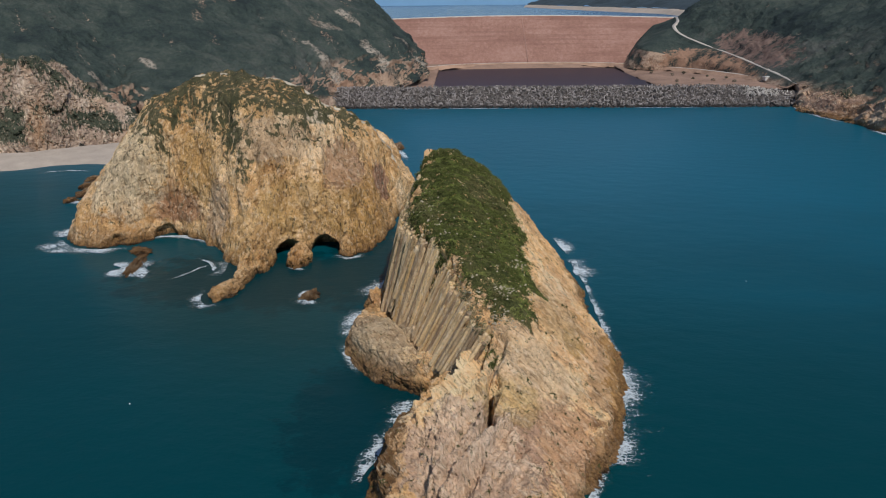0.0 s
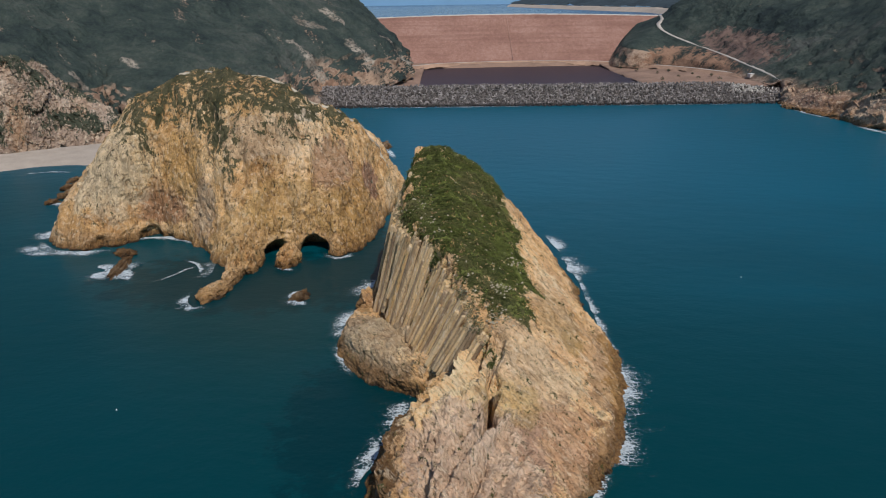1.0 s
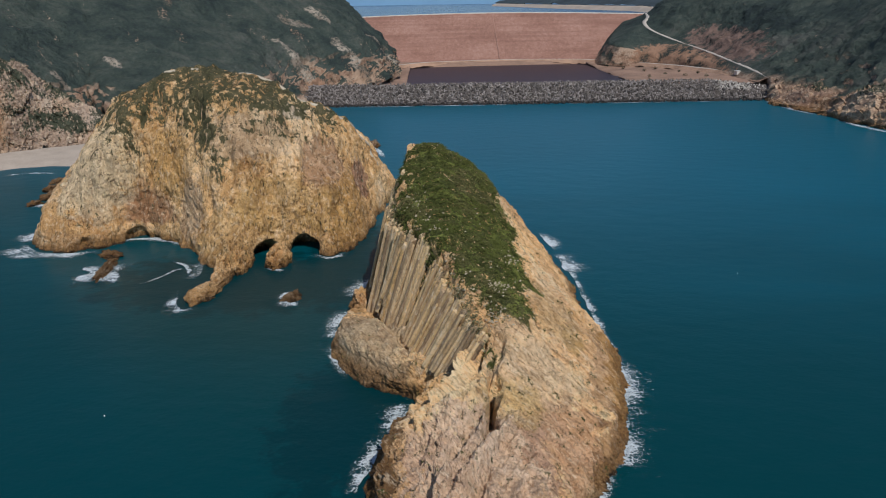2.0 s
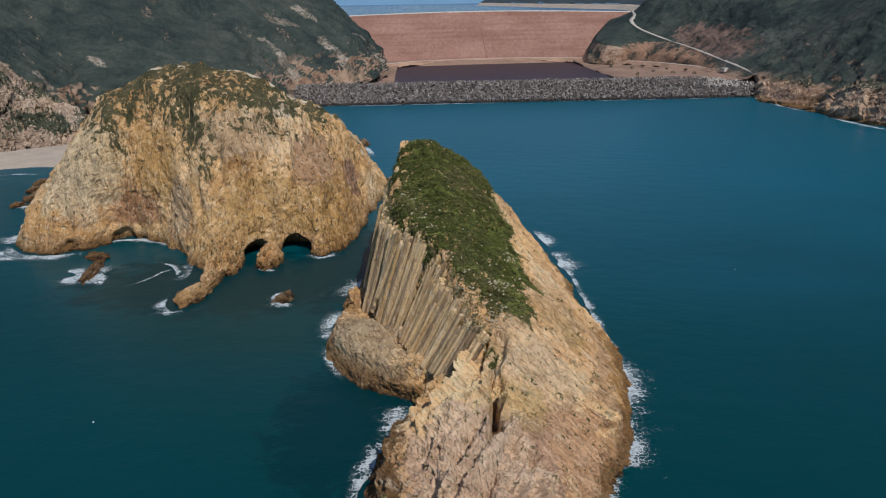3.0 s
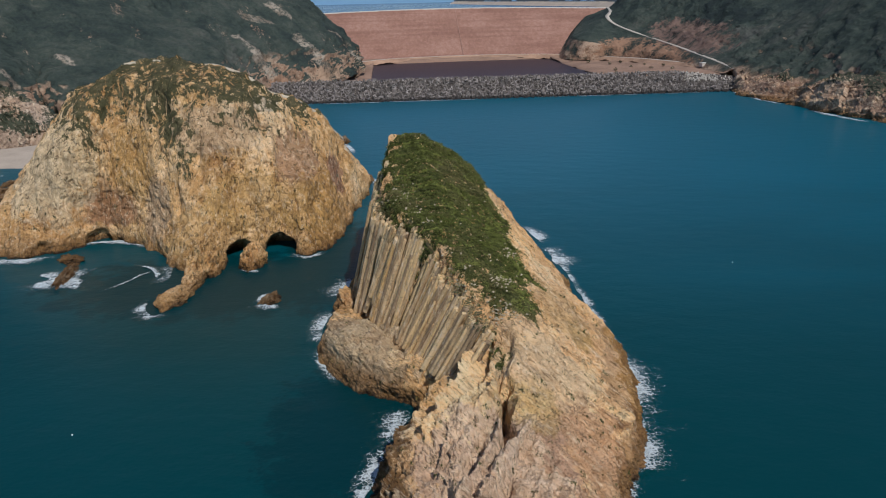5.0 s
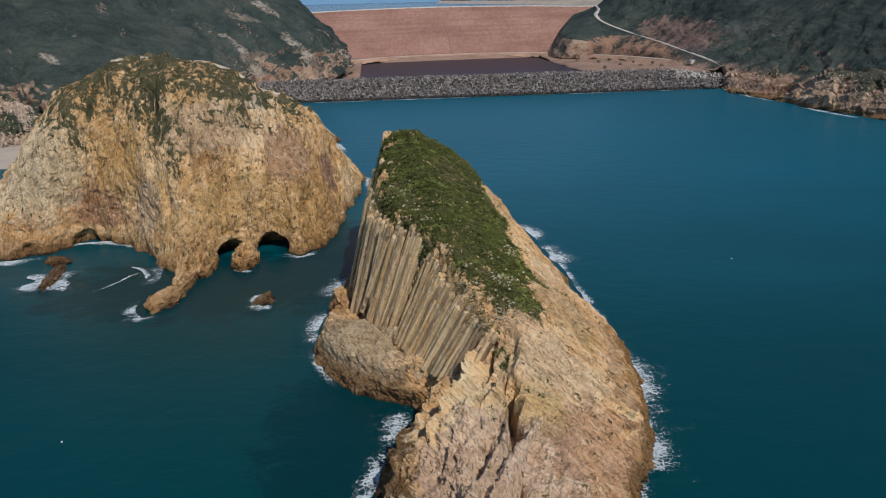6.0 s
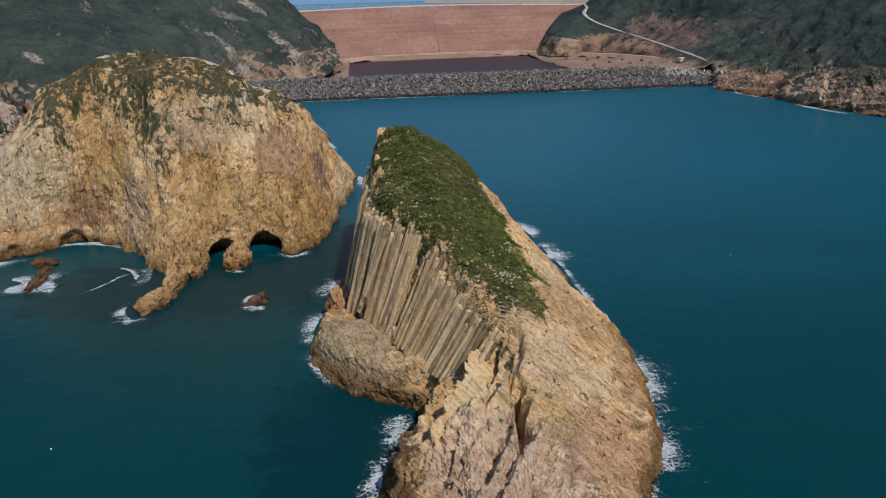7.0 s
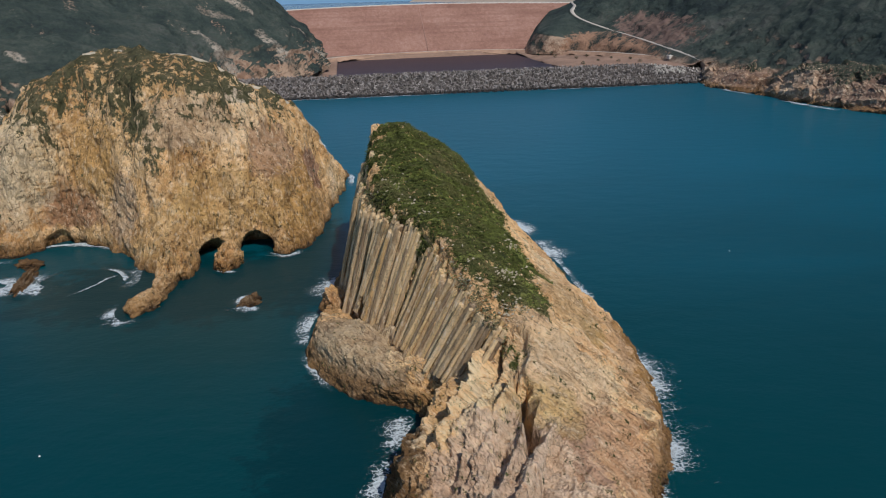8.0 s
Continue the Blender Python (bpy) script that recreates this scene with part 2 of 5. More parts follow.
def green_material(name, dark, light, dry):
    n = Nodes(name)
    info = n.add("ShaderNodeNewGeometry").outputs["Random Per Island"]
    col = n.mix(info, dark, light)
    col = n.mix(n.span(n.noise(0.06, 4), 0.5, 0.66, 0.0, 0.8), col, dry)
    col = n.mix(n.span(n.noise(0.2, 5, 0.6), 0.52, 0.63, 0.0, 0.75), col, tuple(1.7 * c for c in light))
    col = n.mix(n.span(n.noise(0.33, 5, 0.65), 0.47, 0.37, 0.0, 0.8), col, tuple(0.42 * c for c in dark))
    return n.done(col, 0.8, None, 0.15)


def hill_material(name, bare=0.0, blots=(), rocky=16.0, veins=()):
    """Scrubby hillside: dark green cover with paler rock showing through, and cut or fallen slopes where given."""
    n = Nodes(name)
    big, mid, fine = n.noise(0.011, 5, 0.6, warp=0.5), n.noise(0.06, 6, 0.65), n.noise(0.45, 5, 0.7)
    g = n.math("ADD", n.math("MULTIPLY", big, 0.4), n.math("ADD", n.math("MULTIPLY", mid, 0.35), n.math("MULTIPLY", fine, 0.25)))
    # greens greyed and blued: distance haze is put into the scrub colour
    col = n.ramp(g, [(0.4, (0.027, 0.037, 0.036)), (0.48, (0.044, 0.06, 0.051)), (0.55, (0.072, 0.085, 0.07)), (0.64, (0.12, 0.117, 0.104))])
    rock = n.ramp(n.math("ADD", n.math("MULTIPLY", mid, 0.5), n.math("MULTIPLY", fine, 0.5)), [(0.38, (0.13, 0.08, 0.055)), (0.48, (0.32, 0.2, 0.135)), (0.6, (0.5, 0.365, 0.26))])
    show = n.math("MULTIPLY", n.span(n.noise(0.035, 7, 0.75, n.along((2.6, 1, 1), (0, 25, -58)), 0.3), 0.6 - bare, 0.66 - bare), n.span(fine, 0.5, 0.58))
    low = n.span(n.math("ADD", n.axis(2), n.math("MULTIPLY", n.math("SUBTRACT", n.noise(0.045, 4), 0.5), 30.0)), rocky + 5.0, rocky - 5.0)
    steep = n.math("MULTIPLY", n.span(n.axis(2, n.normal), 0.55, 0.35), n.span(n.axis(2), 40.0, 26.0))
    show = n.math("MAXIMUM", show, n.math("MAXIMUM", n.math("MULTIPLY", low, n.span(mid, 0.22, 0.36)), n.math("MULTIPLY", steep, n.span(mid, 0.4, 0.5))))
    col = n.mix(show, col, rock)
    for a, b, width in veins:
        col = n.mix(n.math("MULTIPLY", n.vein(a, b, width), n.span(fine, 0.4, 0.54, 0.1, 0.95)), col, n.mix(n.span(mid, 0.35, 0.65), (0.18, 0.145, 0.11), (0.42, 0.355, 0.28)))
    for centre, radius, tone in blots:
        col = n.mix(n.math("MULTIPLY", n.blot(centre, radius), n.span(n.math("ADD", n.math("MULTIPLY", mid, 0.6), n.math("MULTIPLY", fine, 0.4)), 0.4, 0.52)), col, n.mix(n.span(mid, 0.3, 0.7), tuple(0.6 * c for c in tone), tone))
    col = n.mix(n.span(n.math("ADD", n.axis(2), n.math("MULTIPLY", mid, 3.0)), 4.4, 2.8), col, (0.085, 0.05, 0.028))
    h = n.math("ADD", n.math("MULTIPLY", mid, 2.0), n.math("MULTIPLY", fine, 0.8))
    return n.done(col, 0.92, n.bump(h, 2.2, 0.9), 0.12)


def sea_material():
    n = Nodes("sea water")
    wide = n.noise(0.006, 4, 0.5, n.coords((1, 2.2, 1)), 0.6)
    # Not water depth: the far sea's bluer sky reflection is painted into its colour.
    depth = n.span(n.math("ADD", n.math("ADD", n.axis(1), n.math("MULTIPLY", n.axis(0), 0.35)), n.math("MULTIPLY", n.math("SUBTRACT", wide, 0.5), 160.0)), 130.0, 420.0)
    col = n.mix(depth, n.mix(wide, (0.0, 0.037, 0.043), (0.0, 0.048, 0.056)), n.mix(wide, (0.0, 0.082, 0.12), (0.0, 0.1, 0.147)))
    # Cliff reflection and stack shade painted as darker water in bay and channel.
    shade_tint = n.math("MAXIMUM", n.blot((-62, 222), (48, 26)), n.math("MAXIMUM", n.blot((-32, 238), (16, 40)), n.blot((-22, 140), (16, 28))))
    col = n.mix(n.math("MULTIPLY", shade_tint, 0.8), col, (0.0, 0.028, 0.034))
    chop = n.noise(0.9, 4, 0.6, n.coords((0.9, 1.2, 1), (0, 0, 20)))
    swell = n.noise(0.13, 3, 0.5, n.coords((0.8, 1.2, 1), (0, 0, 25)))
    h = n.math("ADD", n.math("MULTIPLY", chop, 0.22), n.math("MULTIPLY", swell, 0.9))
    n.b.inputs["IOR"].default_value = 1.33
    return n.done(col, 0.34, n.bump(h, 0.6, 0.42), 0.22)


SEA = sea_material()


def foam_material():
    n = Nodes("sea foam")
    u = n.add("ShaderNodeUVMap")
    edge, along = n.axis(1, u.outputs[0]), n.axis(0, u.outputs[0])
    net = n.span(n.cracks(0.9, n.coords((1, 1, 1))), 0.14, 0.0)
    body = n.noise(0.85, 8, 0.74, warp=1.6)
    tails = n.noise(0.5, 6, 0.7, n.coords((0.5, 1.6, 1), (0, 0, 30)), 1.0)
    fade = n.math("MULTIPLY", n.span(edge, 1.0, 0.12), n.span(edge, 0.0, 0.05))
    ends = n.math("MULTIPLY", n.span(along, 0.0, 0.35), n.span(along, 1.0, 0.65))
    amount = n.math("MULTIPLY", n.math("MULTIPLY", fade, ends), n.span(n.noise(0.16, 3), 0.36, 0.56, 0.55, 1.0))
    cover = n.math("ADD", n.math("ADD", n.math("MULTIPLY", body, 0.6), n.math("MULTIPLY", tails, 0.4)), n.math("MULTIPLY", net, 0.09))
    cover = n.math("ADD", n.math("MULTIPLY", n.math("SUBTRACT", cover, 0.5), 1.9), n.math("MULTIPLY", n.math("SUBTRACT", amount, 0.62), 0.6))
    n.put(n.b.inputs["Alpha"], n.span(cover, -0.1, 0.3, 0.0, 0.92))
    return n.done(n.mix(body, (0.42, 0.52, 0.55), (0.82, 0.86, 0.87)), 0.7, n.bump(body, 0.3), 0.2)


FOAM = foam_material()
STACK_ZONES = [((2, 108, 10), (13, 16, 9), (0.88, 0.63, 0.47), 0.65), ((32, 140, 4), (8, 34, 6), (0.58, 0.37, 0.21), 0.65), ((33, 146, 3), (6, 30, 5), (0.56, 0.3, 0.1), 0.85), ((23, 151, 10), (4, 6, 4), (0.7, 0.44, 0.16), 0.7), ((20, 160, 14), (7, 14, 6), (0.66, 0.46, 0.24), 0.5),
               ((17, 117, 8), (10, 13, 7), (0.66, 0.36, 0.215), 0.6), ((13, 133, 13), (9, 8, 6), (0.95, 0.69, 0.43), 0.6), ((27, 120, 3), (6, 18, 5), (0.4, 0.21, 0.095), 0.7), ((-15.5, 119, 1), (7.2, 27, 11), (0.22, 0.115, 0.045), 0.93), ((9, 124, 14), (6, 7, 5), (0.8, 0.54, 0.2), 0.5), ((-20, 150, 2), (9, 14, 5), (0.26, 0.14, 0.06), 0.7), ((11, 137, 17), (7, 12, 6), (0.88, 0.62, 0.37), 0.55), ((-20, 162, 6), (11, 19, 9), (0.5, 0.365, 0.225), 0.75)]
HEAD_ZONES = [((-122, 274, 28), (17, 24, 17), (0.97, 0.73, 0.43), 0.7), ((-104, 270, 14), (9, 12, 9), (0.5, 0.27, 0.13), 0.6), ((-132, 262, 2), (22, 16, 4), (0.42, 0.24, 0.11), 0.6), ((-70, 244, 8), (14, 18, 8), (0.62, 0.38, 0.15), 0.6), ((-36, 262, 10), (10, 18, 14), (0.56, 0.31, 0.1), 0.75), ((-33, 286, 16), (5, 10, 8), (0.34, 0.17, 0.12), 0.7), ((-97, 262, 27), (11, 14, 14), (0.66, 0.36, 0.11), 0.7), ((-104, 268, 11), (11, 12, 6), (0.36, 0.17, 0.09), 0.6), ((-124, 266, 24), (13, 18, 18), (0.74, 0.57, 0.36), 0.6),
              ((-58, 252, 16), (16, 14, 10), (0.62, 0.37, 0.13), 0.7), ((-66, 258, 38), (14, 14, 9), (0.66, 0.48, 0.31), 0.6), ((-43, 264, 27), (8, 14, 11), (0.4, 0.22, 0.13), 0.7), ((-40, 256, 12), (9, 10, 10), (0.6, 0.35, 0.12), 0.6),
              ((-86, 258, 12), (7, 10, 12), (0.5, 0.36, 0.26), 0.5), ((-54, 268, 44), (6, 6, 3), (0.78, 0.66, 0.5), 0.7)]
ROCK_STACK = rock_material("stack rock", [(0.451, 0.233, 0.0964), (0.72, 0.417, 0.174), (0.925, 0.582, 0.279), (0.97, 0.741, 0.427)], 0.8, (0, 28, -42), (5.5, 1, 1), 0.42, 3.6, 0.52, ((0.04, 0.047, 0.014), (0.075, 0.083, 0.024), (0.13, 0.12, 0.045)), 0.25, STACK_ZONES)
ROCK_HEAD = rock_material("headland rock", [(0.323, 0.157, 0.0629), (0.575, 0.321, 0.125), (0.755, 0.468, 0.213), (0.934, 0.662, 0.386)], 0.62, (0, 8, 0), (1, 1, 1.9), 0.5, 1.9, 0.75, ((0.05, 0.05, 0.022), (0.095, 0.088, 0.042), (0.17, 0.14, 0.075)), 0.0, HEAD_ZONES)
ROCK_SHORE = rock_material("shore rock", [(0.12, 0.075, 0.05), (0.22, 0.145, 0.09), (0.3, 0.2, 0.12), (0.38, 0.28, 0.18)], 1.1, rust=0.6, tide=1.6)


def column_material():
    n = Nodes("column rock")
    rnd = n.add("ShaderNodeObjectInfo").outputs["Random"]
    col = n.ramp(rnd, [(0.0, (0.493, 0.339, 0.184)), (0.2, (0.694, 0.488, 0.267)), (0.45, (0.896, 0.647, 0.359)), (0.64, (0.717, 0.456, 0.193)), (0.8, (0.56, 0.382, 0.202)), (0.9, (0.291, 0.196, 0.115)), (1.0, (0.448, 0.307, 0.166))])
    streak = n.noise(1.2, 6, 0.7, n.coords((1.3, 1.3, 0.09), (0, -13, 0)))
    col = n.mix(n.math("MULTIPLY", n.span(streak, 0.54, 0.7), 0.6), col, (0.19, 0.14, 0.1))
    col = n.mix(n.math("MULTIPLY", n.span(n.noise(0.25, 5, 0.6), 0.54, 0.7), 0.5), col, (0.4, 0.235, 0.09))
    level = n.cracks(0.35, n.coords((0.5, 0.5, 2.2)))
    col = n.mix(n.math("MULTIPLY", n.span(level, 0.03, 0.0), 0.35), col, (0.05, 0.038, 0.03))
    fine = n.noise(3.0, 5, 0.7)
    blotch = n.noise(0.9, 6, 0.75, n.coords((1, 1, 0.35)))
    col = n.mix(n.span(blotch, 0.52, 0.66, 0.0, 0.7), col, (0.82, 0.67, 0.48))
    col = n.mix(n.span(blotch, 0.44, 0.34, 0.0, 0.65), col, (0.14, 0.1, 0.07))
    return n.done(n.mix(n.math("MULTIPLY", fine, 0.3), col, (0.2, 0.15, 0.1)), 0.9, n.bump(n.math("ADD", streak, fine), 0.3, 0.8), 0.2)


COLUMN = column_material()
HILL_VEINS = [((-133, 663, 50), (-115, 648, 37), 4.5), ((-115, 648, 37), (-101, 650, 16), 7.0), ((-89, 712, 45), (-64, 701, 18), 6.0), ((-63, 773, 48), (-38, 781, 21), 4.0), ((-134, 706, 66), (-113, 713, 60), 5.0),
              ((-116, 741, 73), (-98, 733, 64), 4.0), ((-238, 489, 40), (-232, 490, 31), 2.5), ((-222, 533, 46), (-213, 528, 41), 3.0)]
HILL = hill_material("hillside scrub", 0.015, [((-62, 690, 16), (16, 30, 7), (0.46, 0.32, 0.22)), ((-98, 650, 12), (12, 16, 8), (0.46, 0.28, 0.18))], 8.0, HILL_VEINS)
HILL_R = hill_material("far hillside scrub", -0.03, [((288, 775, 40), (26, 90, 22), (0.25, 0.165, 0.13)), ((245, 790, 18), (34, 110, 15), (0.4, 0.235, 0.15)), ((272, 550, 12), (10, 60, 14), (0.42, 0.29, 0.2))], 12.0)
GRASS = green_material("stack grass", (0.078, 0.096, 0.022), (0.145, 0.16, 0.042), (0.185, 0.16, 0.07))
SCRUB = green_material("headland scrub", (0.1, 0.105, 0.05), (0.18, 0.18, 0.085), (0.24, 0.2, 0.115))
BUSH = green_material("hill scrub", (0.07, 0.082, 0.055), (0.11, 0.125, 0.08), (0.14, 0.14, 0.095))


def plain(name, tone, rough=0.85, scale=1.0, spread=0.25, bump=0.1):
    n = Nodes(name)
    f, g = n.noise(0.35 * scale, 5, 0.6), n.noise(4.0 * scale, 5, 0.7)
    mixed = n.math("ADD", n.math("MULTIPLY", f, 0.6), n.math("MULTIPLY", g, 0.4))
    col = n.ramp(mixed, [(0.3, tuple(c * (1 - spread) for c in tone)), (0.7, tuple(c * (1 + spread) for c in tone))])
    return n.done(col, rough, n.bump(mixed, bump), 0.25)


CONCRETE = plain("weathered concrete", (0.3, 0.275, 0.25), 0.9, 0.6, 0.5, 0.3)
PALE_CONCRETE = plain("pale concrete", (0.55, 0.5, 0.44))
ROAD = plain("pale concrete road", (0.5, 0.44, 0.37), 0.9, 0.4, 0.15)
SAND = plain("beach sand", (0.42, 0.35, 0.28), 0.95, 0.3, 0.2, 0.2)
FLAT = plain("sandy ground", (0.29, 0.185, 0.13), 0.95, 0.12, 0.35, 0.3)
BANK = plain("earth bank", (0.36, 0.225, 0.15), 0.95, 0.2, 0.5, 0.5)
TIDE_BAND = plain("bare drawdown shore", (0.5, 0.4, 0.31), 0.95, 0.1, 0.2, 0.4)


def dam_material():
    n = Nodes("red rockfill")
    big, mid, fine = n.noise(0.018, 5, 0.6, n.coords((1, 2, 2))), n.noise(0.25, 5, 0.7), n.noise(1.3, 4, 0.7)
    f = n.math("ADD", n.math("MULTIPLY", big, 0.35), n.math("ADD", n.math("MULTIPLY", mid, 0.35), n.math("MULTIPLY", fine, 0.3)))
    col = n.ramp(f, [(0.36, (0.22, 0.115, 0.085)), (0.5, (0.33, 0.18, 0.135)), (0.64, (0.44, 0.265, 0.205))])
    course = n.noise(0.09, 3, 0.5, n.coords((0.08, 1, 3.2)))
    col = n.mix(n.math("MULTIPLY", n.span(course, 0.5, 0.62), 0.3), col, (0.2, 0.1, 0.075))
    return n.done(col, 0.95, n.bump(n.math("ADD", mid, fine), 0.8), 0.15)


DAM = dam_material()


def pool_material():
    n = Nodes("silty pool water")
    n.b.inputs["IOR"].default_value = 1.33
    h = n.noise(0.8, 3, 0.5)
    return n.done(n.mix(n.noise(0.02, 4), (0.036, 0.027, 0.033), (0.053, 0.039, 0.047)), 0.4, n.bump(h, 0.2, 0.5), 0.15)


POOL = pool_material()


def lake_material():
    n = Nodes("reservoir water")
    n.b.inputs["IOR"].default_value = 1.33
    return n.done(n.mix(n.noise(0.004, 3), (0.01, 0.05, 0.1), (0.016, 0.07, 0.13)), 0.25, n.bump(n.noise(0.7, 4), 0.3, 0.6), 0.5)


LAKE = lake_material()

# ---- the sea: one sheet to the horizon ----
bm = bmesh.new()
bmesh.ops.create_grid(bm, x_segments=8, y_segments=8, size=4900)
me = bpy.data.meshes.new("sea")
bm.to_mesh(me)
bm.free()
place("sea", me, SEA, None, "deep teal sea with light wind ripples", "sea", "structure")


# ---- the sea stack: ridge with a column cliff on one flank and a bare slope on the other ----
STACK_Y = [88, 100, 113, 125, 135, 145, 156, 168, 180, 195, 210, 225, 237, 252, 280]
LEFT_SHORE = [-5, -18.5, -22.5, -20, -17, -10.5, -24, -30, -32.5, -31, -28, -23, -20.5, -16, 2]
SHELF_X = [-3, -12, -15.5, -14, -11.8, -7.5, -18.5, -25, -27, -26.5, -25, -22, -19.8, -14.5, 3]
SHELF_Z = [1, 2.6, 2.8, 2.8, 1.8, 2.5, 7, 7.5, 6.5, 4, 2, 2, 3, 3, 1]
FOOT_X = [-1, -8, -11, -10, -7.5, -3.8, -6, -10.5, -15, -18.5, -19.8, -18, -17, -12, 5]
FOOT_Z = [3, 8, 9, 8.5, 7.5, 8.5, 8.8, 8, 5, 4, 4, 6, 8, 9, 2]
EDGE_X = [2, -3, -4, -3, 1.6, 3.2, 0, -5, -10.5, -12.8, -13, -12, -11.5, -7, 8]
EDGE_Z = [5, 11, 13, 13.5, 15.8, 19.6, 25, 29.6, 30.5, 31, 33.5, 36, 37.2, 27, 3]
RIDGE_X = [5, 3, 4, 4.5, 6.5, 8, 7, 6, 0, -2, -3, -4, -4, 0, 12]
RIDGE_Z = [5.5, 12, 14, 16.3, 18.6, 20.4, 23.5, 27, 30.8, 33, 35, 37, 37.6, 28, 3.5]
SLOPE_X = [9, 9, 11, 15, 17, 18, 17, 17, 14, 12, 10, 8, 6, 9, 17]
SLOPE_Z = [4, 9, 11, 10.5, 12, 14, 17, 18, 22, 25, 28, 31, 32, 22, 3]
SHOULDER_X = [11, 14.5, 19, 25.5, 28.5, 31, 31, 28.5, 27, 26, 24, 22, 20, 21, 20]
SHOULDER_Z = [2, 5, 5.5, 5.8, 6, 6.6, 7.5, 9, 10, 11, 12, 13, 14, 9, 2]
RIGHT_SHORE = [15, 18.5, 23.5, 30.5, 34, 37, 40, 40, 37.6, 37.2, 37.2, 36.5, 35.5, 33, 24]


def rail(xs, zs):
    return [(x, y, z) for x, y, z in zip(xs, STACK_Y, zs)]


low = [-4.0] * len(STACK_Y)
stack_grid = loft([rail(LEFT_SHORE, low), rail(SHELF_X, SHELF_Z), rail(FOOT_X, FOOT_Z), rail(EDGE_X, EDGE_Z), rail(RIDGE_X, RIDGE_Z), rail(SLOPE_X, SLOPE_Z), rail(SHOULDER_X, SHOULDER_Z), rail(RIGHT_SHORE, low)],
                  600, [36, 40, 60, 34, 48, 52, 46], 5)


def grass_amount(p):
    """How much of the stack's top is under grass: the far half of the ridge and its landward slope, with a tongue down the crest."""
    x, y = p[..., 0], p[..., 1]
    right = np.interp(y, [138, 150, 165, 200, 237], [10, 15.5, 17.5, 18, 14])
    left = np.interp(y, [138, 146, 156, 165, 172, 185, 215, 240], [8, 3.5, -1, -6, -9.5, -12.5, -12.5, -10.5])
    front = step(137, 149, y + 5 * fbm(p * 0.2, 3, 5))
    wobble = 2.2 * fbm(p * 0.16, 4, 9)
    top = front * step(0, 2.5, right + wobble - x) * step(0, 3.0, x + 0.7 * wobble - left) * step(250, 243, y)
    tongue = np.exp(-((x - np.interp(y, [133, 138, 148], [4.4, 5.0, 8])) / 2.4) ** 2) * step(131, 135, y) * step(153, 148, y) * step(-0.35, 0.05, fbm(p * 0.4, 3, 6))
    return np.maximum(top, 0.75 * tongue * step(-0.2, 0.3, fbm(p * 0.55, 3, 8)))


